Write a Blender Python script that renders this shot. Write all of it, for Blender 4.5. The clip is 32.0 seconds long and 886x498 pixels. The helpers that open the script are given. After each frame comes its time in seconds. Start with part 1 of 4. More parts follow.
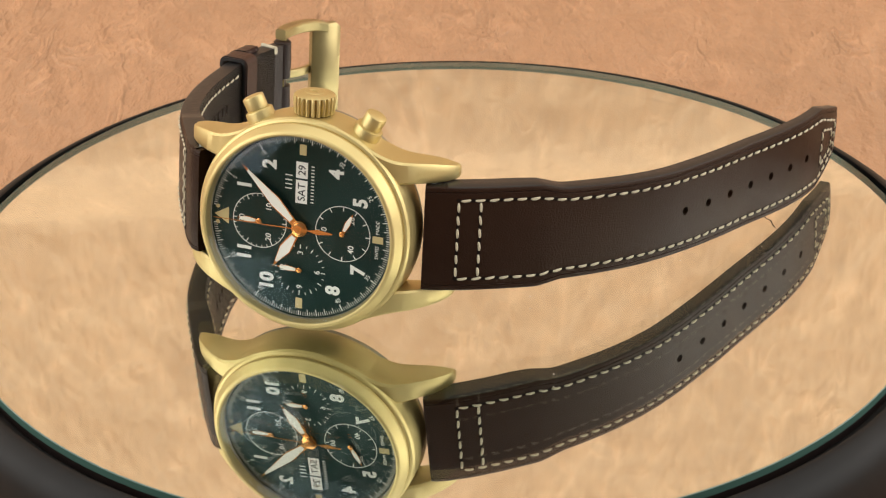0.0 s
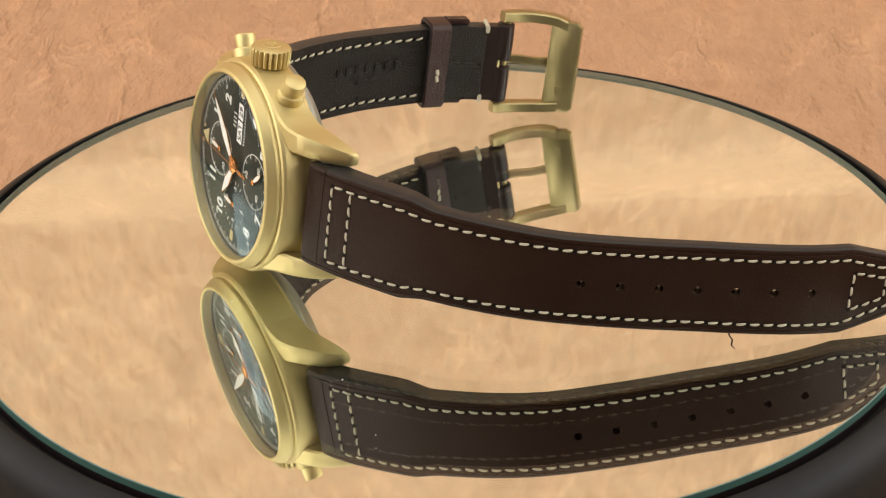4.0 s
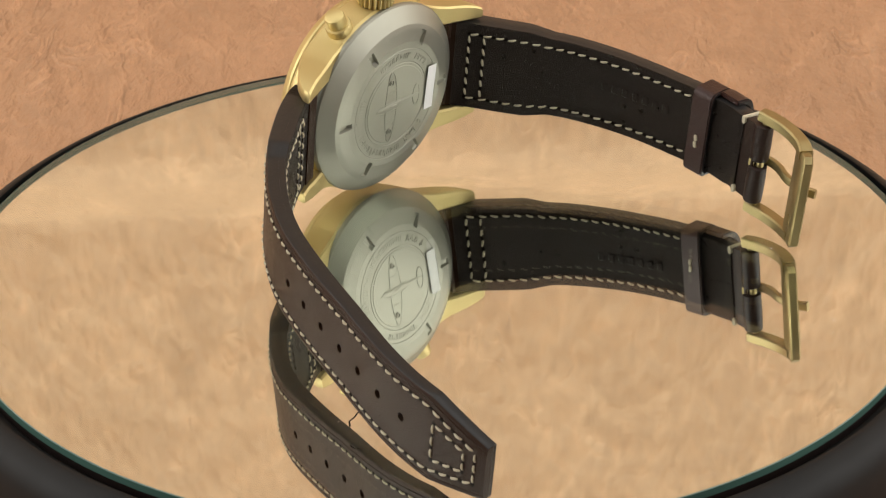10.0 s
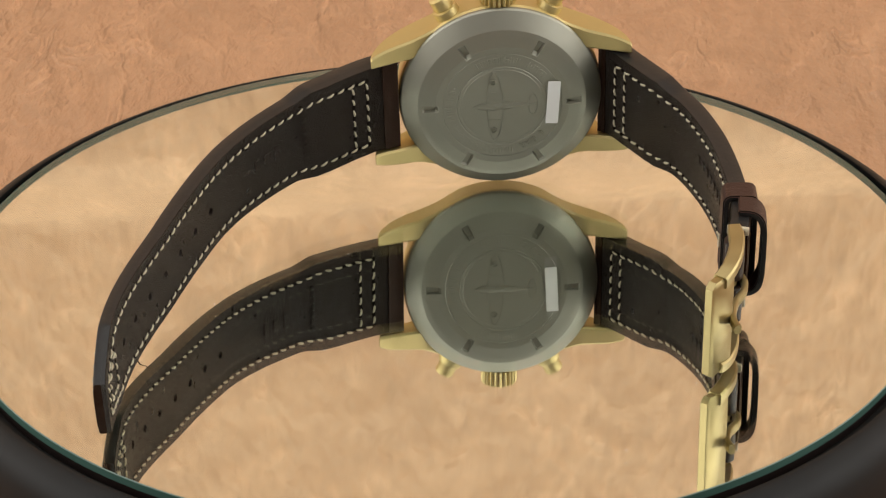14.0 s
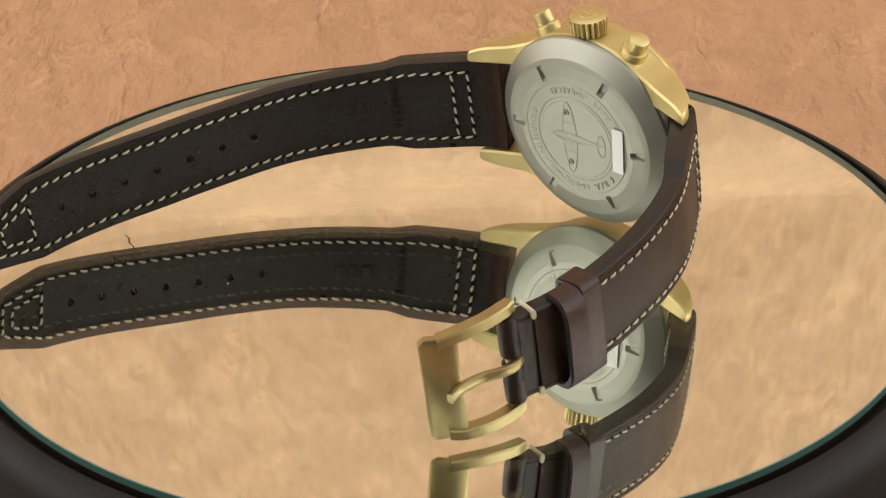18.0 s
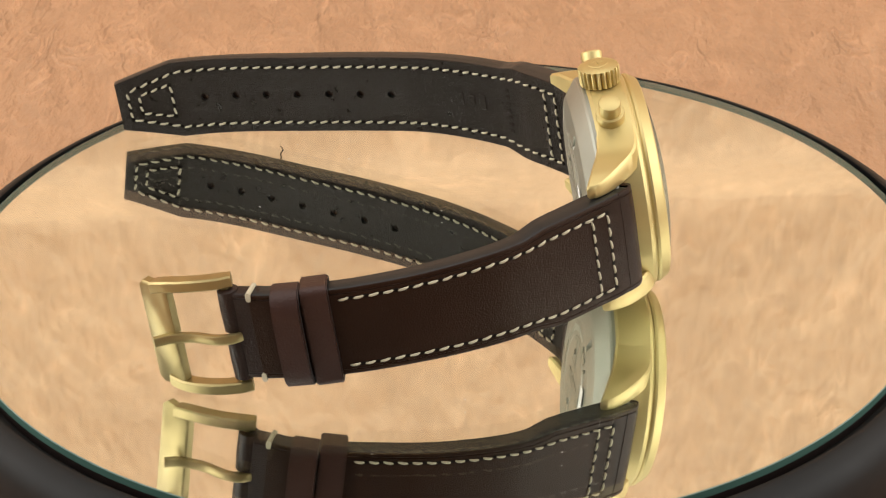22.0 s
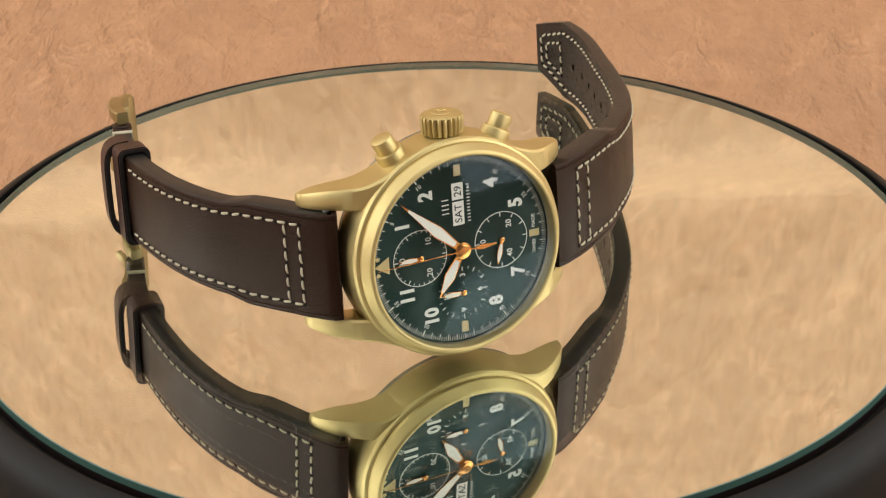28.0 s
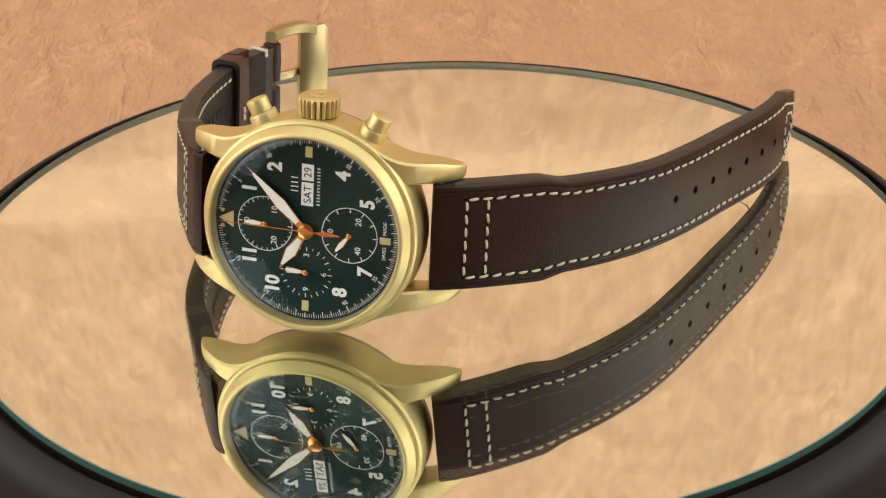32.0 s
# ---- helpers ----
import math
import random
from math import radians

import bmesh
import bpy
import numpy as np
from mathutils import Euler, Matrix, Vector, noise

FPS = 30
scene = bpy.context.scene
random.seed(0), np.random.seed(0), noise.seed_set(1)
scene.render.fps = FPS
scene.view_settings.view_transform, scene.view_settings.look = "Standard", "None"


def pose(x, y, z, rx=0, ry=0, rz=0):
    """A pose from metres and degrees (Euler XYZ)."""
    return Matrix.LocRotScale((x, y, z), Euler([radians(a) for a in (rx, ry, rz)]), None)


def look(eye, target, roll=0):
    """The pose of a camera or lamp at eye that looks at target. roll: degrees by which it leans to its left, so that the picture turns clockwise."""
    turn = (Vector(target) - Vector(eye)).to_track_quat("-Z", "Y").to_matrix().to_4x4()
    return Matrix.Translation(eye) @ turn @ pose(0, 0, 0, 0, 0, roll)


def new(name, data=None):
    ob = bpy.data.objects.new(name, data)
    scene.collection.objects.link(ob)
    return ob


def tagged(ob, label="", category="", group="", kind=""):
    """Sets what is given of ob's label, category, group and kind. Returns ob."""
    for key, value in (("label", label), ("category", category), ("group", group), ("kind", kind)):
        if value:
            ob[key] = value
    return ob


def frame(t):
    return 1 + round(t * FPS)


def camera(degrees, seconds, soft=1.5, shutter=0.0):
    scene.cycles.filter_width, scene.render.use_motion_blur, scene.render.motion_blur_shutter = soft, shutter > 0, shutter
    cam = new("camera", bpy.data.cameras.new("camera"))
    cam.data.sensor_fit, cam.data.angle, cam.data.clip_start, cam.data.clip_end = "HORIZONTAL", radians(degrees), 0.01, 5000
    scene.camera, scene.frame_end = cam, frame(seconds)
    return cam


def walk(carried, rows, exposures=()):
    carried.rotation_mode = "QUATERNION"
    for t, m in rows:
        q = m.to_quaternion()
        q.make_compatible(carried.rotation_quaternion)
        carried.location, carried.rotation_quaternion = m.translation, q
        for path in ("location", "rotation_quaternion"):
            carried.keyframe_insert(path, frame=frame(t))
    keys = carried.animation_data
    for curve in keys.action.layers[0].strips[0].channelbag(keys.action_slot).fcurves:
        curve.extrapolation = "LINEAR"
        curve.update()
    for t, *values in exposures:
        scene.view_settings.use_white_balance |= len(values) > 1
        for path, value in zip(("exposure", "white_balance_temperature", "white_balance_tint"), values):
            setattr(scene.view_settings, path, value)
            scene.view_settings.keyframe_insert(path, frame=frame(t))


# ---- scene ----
SECONDS = 32.0
cam = camera(20.81, SECONDS, soft=1.15)
cam.data.dof.use_dof, cam.data.dof.focus_distance, cam.data.dof.aperture_fstop = True, 0.452, 88
EYE = Vector((0.0, -0.41294, 0.22312))
AIM = EYE + Vector((0.00046, 0.88164, -0.47192))
walk(cam, [(0, look(EYE, AIM, -0.910)), (SECONDS, look(EYE, AIM, -0.910))],
     exposures=[(0, -0.05), (6, -0.06), (9, -0.21), (11, -0.32), (13, -0.33), (14.5, -0.27), (17, -0.25), (19, -0.16), (23, 0.01), (26, -0.16), (29, -0.18), (30, -0.18), (SECONDS, -0.05)])

# ---- light: a dim studio room and three softboxes over the table ----
world = bpy.data.worlds.new("studio")
scene.world = world
world.use_nodes = True
world.node_tree.nodes["Background"].inputs[0].default_value = (1.0, 0.93, 0.85, 1)
world.node_tree.nodes["Background"].inputs[1].default_value = 0.25


def softbox(name, eye, target, sx, sy, watts, color=(0.985, 0.955, 0.91)):
    data = bpy.data.lights.new(name, "AREA")
    data.shape, data.size, data.size_y, data.energy, data.color = "RECTANGLE", sx, sy, watts, color
    ob = new(name, data)
    ob.matrix_world = look(Vector(eye), Vector(target))
    return ob


softbox("overhead_softbox", (0.0, -0.05, 0.95), (0, 0.0, 0), 1.2, 0.9, 7.6)
softbox("side_softbox", (-0.76, -0.15, 0.36), (0, -0.08, 0.05), 1.05, 0.62, 8.6)
softbox("side_softbox", (0.76, -0.15, 0.36), (0, -0.08, 0.05), 1.05, 0.62, 8.6)


# ---- materials ----
def mat(name, color, rough=0.5, metal=0.0, vary=0.12, vary_scale=60.0, bump=0.0, bump_scale=2000.0,
        bump_dist=0.0001, rough_vary=0.08, coat=0.0, spec=0.5, stretch=(1, 1, 1), tint=(1, 1, 1)):
    """Principled surface: mottling and roughness wear at a large scale, grain relief at a small one."""
    m = bpy.data.materials.new(name)
    m.use_nodes = True
    nt = m.node_tree
    p = nt.nodes["Principled BSDF"]
    p.inputs["Roughness"].default_value, p.inputs["Metallic"].default_value = rough, metal
    p.inputs["Coat Weight"].default_value, p.inputs["Specular IOR Level"].default_value = coat, spec
    p.inputs["Specular Tint"].default_value = (*tint, 1)
    tc = nt.nodes.new("ShaderNodeTexCoord")
    mp = nt.nodes.new("ShaderNodeMapping")
    mp.inputs["Scale"].default_value = stretch
    nt.links.new(tc.outputs["Object"], mp.inputs["Vector"])

    def noise_tex(scale, detail):
        n = nt.nodes.new("ShaderNodeTexNoise")
        n.inputs["Scale"].default_value, n.inputs["Detail"].default_value = scale, detail
        nt.links.new(mp.outputs["Vector"], n.inputs["Vector"])
        return n

    big = noise_tex(vary_scale, 4)
    ramp = nt.nodes.new("ShaderNodeMix")
    ramp.data_type = "RGBA"
    ramp.inputs[6].default_value = (*[c * (1 - vary) for c in color], 1)
    ramp.inputs[7].default_value = (*[min(1, c * (1 + vary)) for c in color], 1)
    nt.links.new(big.outputs["Fac"], ramp.inputs[0])
    nt.links.new(ramp.outputs[2], p.inputs["Base Color"])
    if rough_vary:
        mr = nt.nodes.new("ShaderNodeMapRange")
        mr.inputs["To Min"].default_value, mr.inputs["To Max"].default_value = max(0, rough - rough_vary), min(1, rough + rough_vary)
        nt.links.new(noise_tex(vary_scale * 4, 3).outputs["Fac"], mr.inputs["Value"])
        nt.links.new(mr.outputs[0], p.inputs["Roughness"])
    if bump:
        b = nt.nodes.new("ShaderNodeBump")
        b.inputs["Strength"].default_value, b.inputs["Distance"].default_value = bump, bump_dist
        nt.links.new(noise_tex(bump_scale, 3).outputs["Fac"], b.inputs["Height"])
        nt.links.new(b.outputs[0], p.inputs["Normal"])
    return m


bronze = mat("satin bronze", (0.585, 0.475, 0.22), 0.52, 1.0, 0.05, 120, 0.3, 7000, 0.00003, 0.05)
bronze_dark = mat("aged bronze", (0.38, 0.305, 0.145), 0.42, 1.0, 0.18, 260, 0.3, 6000, 0.00003, 0.08)
titanium = mat("satin titanium", (0.335, 0.33, 0.275), 0.53, 1.0, 0.05, 120, 0.2, 9000, 0.00002, 0.05)
leather = mat("dark brown calf leather", (0.0205, 0.0088, 0.0051), 0.37, 0, 0.3, 70, 0.65, 3200, 0.00018, 0.08, spec=0.145, tint=(1, 0.86, 0.72))
lining = mat("black brown lining leather", (0.0084, 0.0047, 0.0032), 0.31, 0, 0.35, 120, 1.0, 4000, 0.0006, 0.1, spec=0.3, tint=(1, 0.9, 0.8))
fold_leather = mat("dark red brown leather", (0.019, 0.0085, 0.0055), 0.42, 0, 0.25, 150, 0.5, 2600, 0.0002, 0.08, spec=0.3)
keeper_leather = mat("reddish brown leather", (0.035, 0.0128, 0.0085), 0.42, 0, 0.25, 150, 0.5, 2600, 0.0002, 0.08, spec=0.35)
edge_paint = mat("dark edge paint", (0.015, 0.0142, 0.0138), 0.36, 0, 0.2, 200, 0.3, 1500, 0.0001, 0.08, spec=0.32)
thread = mat("cream waxed thread", (0.49, 0.435, 0.31), 0.6, 0, 0.15, 900, 0.6, 6000, 0.0001, 0.05)
# also colours the discs that paint the shade of the needle holes
thread_and_hole_dark = mat("dark thread and needle hole shade", (0.006, 0.004, 0.003), 0.8, spec=0.1)
lume = mat("white luminous paint", (0.80, 0.79, 0.72), 0.5, 0, 0.03, 300)
old_lume = mat("tan luminous paint", (0.55, 0.44, 0.21), 0.55, 0, 0.06, 300)
print_white = mat("white dial print", (0.74, 0.75, 0.70), 0.5, 0, 0.03, 300)
copper = mat("polished rose gold", (0.80, 0.40, 0.13), 0.22, 1.0, 0.04, 300, 0, 1, 0, 0.04)
date_white = mat("date disc white", (0.78, 0.77, 0.72), 0.5, 0, 0.03, 300)
ink = mat("black ink", (0.01, 0.01, 0.01), 0.6)
black_plastic = mat("black moulded plastic", (0.006, 0.0058, 0.0055), 0.55, 0, 0.2, 40, 0.15, 1200, 0.00005, 0.06, spec=0.2)
sticker = mat("white paper label", (0.80, 0.80, 0.78), 0.6, 0, 0.03, 200)
steel = mat("brushed dark ring", (0.30, 0.27, 0.21), 0.32, 1.0, 0.02, 200, 0, 1, 0, 0.02)
dust_white = mat("pale dust", (0.7, 0.66, 0.6), 0.8)
table_wood = mat("painted board", (0.30, 0.28, 0.26), 0.6, 0, 0.1, 6, 0.2, 300, 0.0003)
wall_paint = mat("grey studio paint", (0.45, 0.435, 0.41), 0.8, 0, 0.06, 1.5, 0.2, 200, 0.0005)


def make_dial_material():
    """Sunray-brushed lacquer that runs from green to petrol blue."""
    m = mat("green sunray dial", (0.0058, 0.0265, 0.0225), 0.36, 0.6, 0.1, 150, 0, 1, 0, 0.04, coat=0.1)
    nt = m.node_tree
    p = nt.nodes["Principled BSDF"]
    tc = nt.nodes.new("ShaderNodeTexCoord")
    grad = nt.nodes.new("ShaderNodeTexGradient")
    grad.gradient_type = "RADIAL"
    nt.links.new(tc.outputs["Object"], grad.inputs["Vector"])
    wave = nt.nodes.new("ShaderNodeTexNoise")
    wave.noise_dimensions = "1D"
    wave.inputs["Scale"].default_value, wave.inputs["Detail"].default_value = 260, 3
    nt.links.new(grad.outputs["Fac"], wave.inputs["W"])
    b = nt.nodes.new("ShaderNodeBump")
    b.inputs["Strength"].default_value, b.inputs["Distance"].default_value = 0.25, 0.00005
    nt.links.new(wave.outputs["Fac"], b.inputs["Height"])
    nt.links.new(b.outputs[0], p.inputs["Normal"])
    p.inputs["Anisotropic"].default_value = 0.7
    tan = nt.nodes.new("ShaderNodeTangent")
    tan.direction_type, tan.axis = "RADIAL", "Z"
    nt.links.new(tan.outputs[0], p.inputs["Tangent"])
    return m


dial_green = make_dial_material()


def make_sheet_glass(name, tint, ior, rough=0.0, glare=(1, 1, 1)):
    """Clear pane: lets the view through and mirrors by Fresnel gloss."""
    m = bpy.data.materials.new(name)
    m.use_nodes = True
    nt = m.node_tree
    nt.nodes.clear()
    out = nt.nodes.new("ShaderNodeOutputMaterial")
    mix = nt.nodes.new("ShaderNodeMixShader")
    clear = nt.nodes.new("ShaderNodeBsdfTransparent")
    clear.inputs[0].default_value = (*tint, 1)
    gloss = nt.nodes.new("ShaderNodeBsdfGlossy")
    gloss.inputs["Color"].default_value = (*glare, 1)
    gloss.inputs["Roughness"].default_value = rough
    lw = nt.nodes.new("ShaderNodeLayerWeight")
    lw.inputs[0].default_value = 0.5
    power = nt.nodes.new("ShaderNodeMath")
    power.operation, power.inputs[1].default_value = "POWER", 5.0
    nt.links.new(lw.outputs["Facing"], power.inputs[0])
    f0 = ((ior - 1) / (ior + 1)) ** 2
    fr = nt.nodes.new("ShaderNodeMath")
    fr.operation, fr.inputs[1].default_value, fr.inputs[2].default_value = "MULTIPLY_ADD", 1 - f0, f0
    nt.links.new(power.outputs[0], fr.inputs[0])
    nt.links.new(fr.outputs[0], mix.inputs[0])
    nt.links.new(clear.outputs[0], mix.inputs[1])
    nt.links.new(gloss.outputs[0], mix.inputs[2])
    nt.links.new(mix.outputs[0], out.inputs[0])
    return m


crystal_glass = make_sheet_glass("coated sapphire crystal", (0.95, 0.97, 0.97), 1.33, glare=(0.5, 0.66, 0.8))
mirror_glass = make_sheet_glass("mirror front glass", (0.97, 0.985, 0.975), 1.50)
# the light the arris catches is put into a paler colour than the edge
arris = mat("ground glass with painted glint", (0.11, 0.17, 0.14), 0.6, 0, 0.1, 60)
silver = mat("mirror silvering", (0.87, 0.885, 0.83), 0.0, 1.0, 0.01, 20, 0, 1, 0, 0)
glass_edge = mat("green glass edge", (0.047, 0.098, 0.08), 0.5, 0, 0.2, 40, 0, 1, 0, 0.05, spec=0.12)
# gap shade and reflection below the glass edge, put into a dark brown
edge_under = mat("brown mirror backing with gap shade", (0.014, 0.009, 0.008), 0.4, 0, 0.2, 60, spec=0.2)


def make_paper(name, color, relief, fine, crease, stretch=(1, 1, 1), detail=6):
    """Tan crumpled leather-look paper: mottled colour, soft dents, short creases and fine grain."""
    m = mat(name, color, 0.58, 0, 0.16, 26, 0, 1, 0, 0.07, stretch=stretch)
    nt = m.node_tree
    p = nt.nodes["Principled BSDF"]
    tc = nt.nodes.new("ShaderNodeTexCoord")
    mp = nt.nodes.new("ShaderNodeMapping")
    mp.inputs["Scale"].default_value = stretch
    mp.inputs["Rotation"].default_value = (0, 0, 0.25)
    nt.links.new(tc.outputs["Object"], mp.inputs["Vector"])

    def tex(scale, detail, distortion, rough=0.5):
        n = nt.nodes.new("ShaderNodeTexNoise")
        for key, value in (("Scale", scale), ("Detail", detail), ("Distortion", distortion), ("Roughness", rough)):
            n.inputs[key].default_value = value
        nt.links.new(mp.outputs["Vector"], n.inputs["Vector"])
        return n.outputs["Fac"]

    def math_node(op, a, b):
        n = nt.nodes.new("ShaderNodeMath")
        n.operation = op
        for k, v in ((0, a), (1, b)):
            if isinstance(v, (int, float)):
                n.inputs[k].default_value = v
            else:
                nt.links.new(v, n.inputs[k])
        return n.outputs[0]

    def creases(scale, where):
        """Short raised creases: the level line of a noise, broken up by a second one."""
        line = math_node("ABSOLUTE", math_node("SUBTRACT", tex(scale, 3, 0.8, 0.55), 0.5), 0.0)
        line = math_node("MAXIMUM", math_node("SUBTRACT", 1.0, math_node("MULTIPLY", line, 17.0)), 0.0)
        mask = math_node("MAXIMUM", math_node("SUBTRACT", tex(where, 2, 0.3), 0.46), 0.0)
        return math_node("MULTIPLY", line, mask)

    veins, hairs = creases(48, 45), creases(110, 60)
    height = math_node("ADD", math_node("MULTIPLY", tex(24, 4, 0.1, 0.5), 0.5), math_node("MULTIPLY", veins, crease))
    height = math_node("ADD", height, math_node("MULTIPLY", hairs, crease * 0.7))
    height = math_node("ADD", height, math_node("MULTIPLY", tex(95, detail, 0.15, 0.6), 0.55 * fine))
    height = math_node("ADD", height, math_node("MULTIPLY", tex(420, 3, 0.1, 0.5), 0.05 * fine))
    # highlights of the raised creases are painted in paler; the sheet is finely mottled
    tone = math_node("ADD", math_node("MULTIPLY", math_node("ADD", veins, hairs), 0.9), math_node("MULTIPLY", tex(230, 4, 0.2, 0.6), 0.34))
    shade = nt.nodes.new("ShaderNodeMix")
    shade.data_type, shade.blend_type = "RGBA", "MULTIPLY"
    shade.inputs[0].default_value = 1.0
    nt.links.new(p.inputs["Base Color"].links[0].from_socket, shade.inputs[6])
    grey = nt.nodes.new("ShaderNodeCombineColor")
    level = math_node("ADD", tone, 0.82)
    for k in range(3):
        nt.links.new(level, grey.inputs[k])
    nt.links.new(grey.outputs[0], shade.inputs[7])
    nt.links.new(shade.outputs[2], p.inputs["Base Color"])
    b = nt.nodes.new("ShaderNodeBump")
    b.inputs["Strength"].default_value, b.inputs["Distance"].default_value = 1.0, relief
    nt.links.new(height, b.inputs["Height"])
    nt.links.new(b.outputs[0], p.inputs["Normal"])
    return m


table_paper = make_paper("orange tan crumpled paper", (0.425, 0.238, 0.129), 0.0115, 1.0, 0.40, (1, 0.40, 1))
wall_paper = make_paper("pale tan crumpled paper", (0.70, 0.452, 0.268), 0.0062, 1.0, 0.22, (1, 1, 0.6), 2)

# ---- helpers for building; shapes are drawn in millimetres ----
MM = 0.001


def part(name, bm, material, parent, label="", smooth=True, extra=(), sharp=38):
    """Links a bmesh drawn in millimetres as one mesh object under a thing or a part."""
    bmesh.ops.scale(bm, vec=(MM, MM, MM), verts=bm.verts)
    me = bpy.data.meshes.new(name)
    bm.to_mesh(me)
    bm.free()
    return part_of(name, me, material, parent, label, smooth, extra, sharp)


def part_of(name, me, material, parent, label="", smooth=True, extra=(), sharp=38):
    if not me.materials:
        for m in (material, *extra):
            me.materials.append(m)
    if smooth and len(me.polygons):
        me.polygons.foreach_set("use_smooth", [True] * len(me.polygons))
        me.set_sharp_from_angle(angle=radians(sharp))
    ob = new(name, me)
    ob.parent = parent
    return tagged(ob, label)


def empty(name, parent=None, m=None):
    ob = new(name)
    ob.empty_display_size = 0.005
    ob.parent = parent
    if m is not None:
        ob.matrix_basis = m
    return ob


def lathe(profile, n=96, closed=False, z0=0.0):
    """Turns a profile of (radius, z) round the z axis."""
    bm = bmesh.new()
    rings = []
    for r, z in profile:
        if r < 1e-6:
            rings.append([bm.verts.new((0, 0, z + z0))])
        else:
            rings.append([bm.verts.new((r * math.cos(2 * math.pi * i / n), r * math.sin(2 * math.pi * i / n), z + z0)) for i in range(n)])
    pairs = list(zip(rings, rings[1:])) + ([(rings[-1], rings[0])] if closed else [])
    for a, b in pairs:
        for i in range(n):
            j = (i + 1) % n
            if len(a) == 1 and len(b) == 1:
                continue
            if len(a) == 1:
                bm.faces.new((a[0], b[j], b[i]))
            elif len(b) == 1:
                bm.faces.new((a[i], a[j], b[0]))
            else:
                bm.faces.new((a[i], a[j], b[j], b[i]))
    bmesh.ops.recalc_face_normals(bm, faces=bm.faces)
    return bm


def plate(outline, z0, z1):
    """A flat plate from a 2D outline, between two heights."""
    bm = bmesh.new()
    lo = [bm.verts.new((x, y, z0)) for x, y in outline]
    hi = [bm.verts.new((x, y, z1)) for x, y in outline]
    bm.faces.new(hi)
    bm.faces.new(lo[::-1])
    n = len(outline)
    for i in range(n):
        j = (i + 1) % n
        bm.faces.new((lo[i], lo[j], hi[j], hi[i]))
    bmesh.ops.recalc_face_normals(bm, faces=bm.faces)
    return bm


def merge(*bms):
    """Joins several bmeshes into the first."""
    for other in bms[1:]:
        me = bpy.data.meshes.new("tmp")
        other.to_mesh(me)
        other.free()
        bms[0].from_mesh(me)
        bpy.data.meshes.remove(me)
    return bms[0]


def moved(bm, m):
    bmesh.ops.transform(bm, matrix=m, verts=bm.verts)
    return bm


def block(sx, sy, sz, bevel=0.0, seg=2):
    bm = bmesh.new()
    bmesh.ops.create_cube(bm, size=1)
    bmesh.ops.scale(bm, vec=(sx, sy, sz), verts=bm.verts)
    if bevel:
        bmesh.ops.bevel(bm, geom=bm.edges[:], offset=bevel, segments=seg, affect="EDGES", profile=0.5)
    return bm


def loft(sections, cap=True):
    """Skins closed loops of equal length."""
    bm = bmesh.new()
    loops = [[bm.verts.new(p) for p in s] for s in sections]
    n = len(loops[0])
    for a, b in zip(loops, loops[1:]):
        for i in range(n):
            j = (i + 1) % n
            bm.faces.new((a[i], a[j], b[j], b[i]))
    if cap:
        bm.faces.new(loops[0][::-1])
        bm.faces.new(loops[-1])
    bmesh.ops.recalc_face_normals(bm, faces=bm.faces)
    return bm


def round_rect(w, h, r, seg=3):
    """Loop of a rounded rectangle, centred, counter-clockwise."""
    pts = []
    for cx, cy, a0 in ((w / 2 - r, h / 2 - r, 0), (-w / 2 + r, h / 2 - r, 90), (-w / 2 + r, -h / 2 + r, 180), (w / 2 - r, -h / 2 + r, 270)):
        for k in range(seg + 1):
            a = radians(a0 + 90 * k / seg)
            pts.append((cx + r * math.cos(a), cy + r * math.sin(a)))
    return pts


def spline(points, step):
    """Catmull-Rom through the points, resampled at even steps. Returns (point, tangent, arc length) rows."""
    P = [Vector(p) for p in points]
    P = [P[0] * 2 - P[1]] + P + [P[-1] * 2 - P[-2]]
    fine = []
    for i in range(1, len(P) - 2):
        a, b, c, d = P[i - 1:i + 3]
        for k in range(40):
            t = k / 40
            fine.append(0.5 * (2 * b + (c - a) * t + (2 * a - 5 * b + 4 * c - d) * t * t + (3 * b - a - 3 * c + d) * t ** 3))
    fine.append(P[-2])
    s = [0.0]
    for a, b in zip(fine, fine[1:]):
        s.append(s[-1] + (b - a).length)
    n = max(2, round(s[-1] / step))
    rows, j = [], 0
    for k in range(n + 1):
        want = s[-1] * k / n
        while j < len(s) - 2 and s[j + 1] < want:
            j += 1
        f = (want - s[j]) / max(1e-9, s[j + 1] - s[j])
        rows.append((fine[j].lerp(fine[j + 1], f), (fine[j + 1] - fine[j]).normalized(), want))
    return rows


def text_mesh(body, size, bold=0.0, depth=0.02):
    """Mesh of a word in the built-in font, centred on the origin, in millimetres."""
    cu = bpy.data.curves.new("text", "FONT")
    cu.body, cu.size, cu.align_x, cu.align_y = body, size, "CENTER", "CENTER"
    cu.extrude, cu.offset, cu.resolution_u = depth, bold, 3
    ob = new("text", cu)
    bpy.context.view_layer.update()
    me = bpy.data.meshes.new_from_object(ob.evaluated_get(bpy.context.evaluated_depsgraph_get()))
    bpy.data.objects.remove(ob)
    bpy.data.curves.remove(cu)
    bm = bmesh.new()
    bm.from_mesh(me)
    bpy.data.meshes.remove(me)
    xs, ys = [v.co.x for v in bm.verts], [v.co.y for v in bm.verts]
    bmesh.ops.translate(bm, vec=(-(min(xs) + max(xs)) / 2, -(min(ys) + max(ys)) / 2, 0), verts=bm.verts)
    return bm


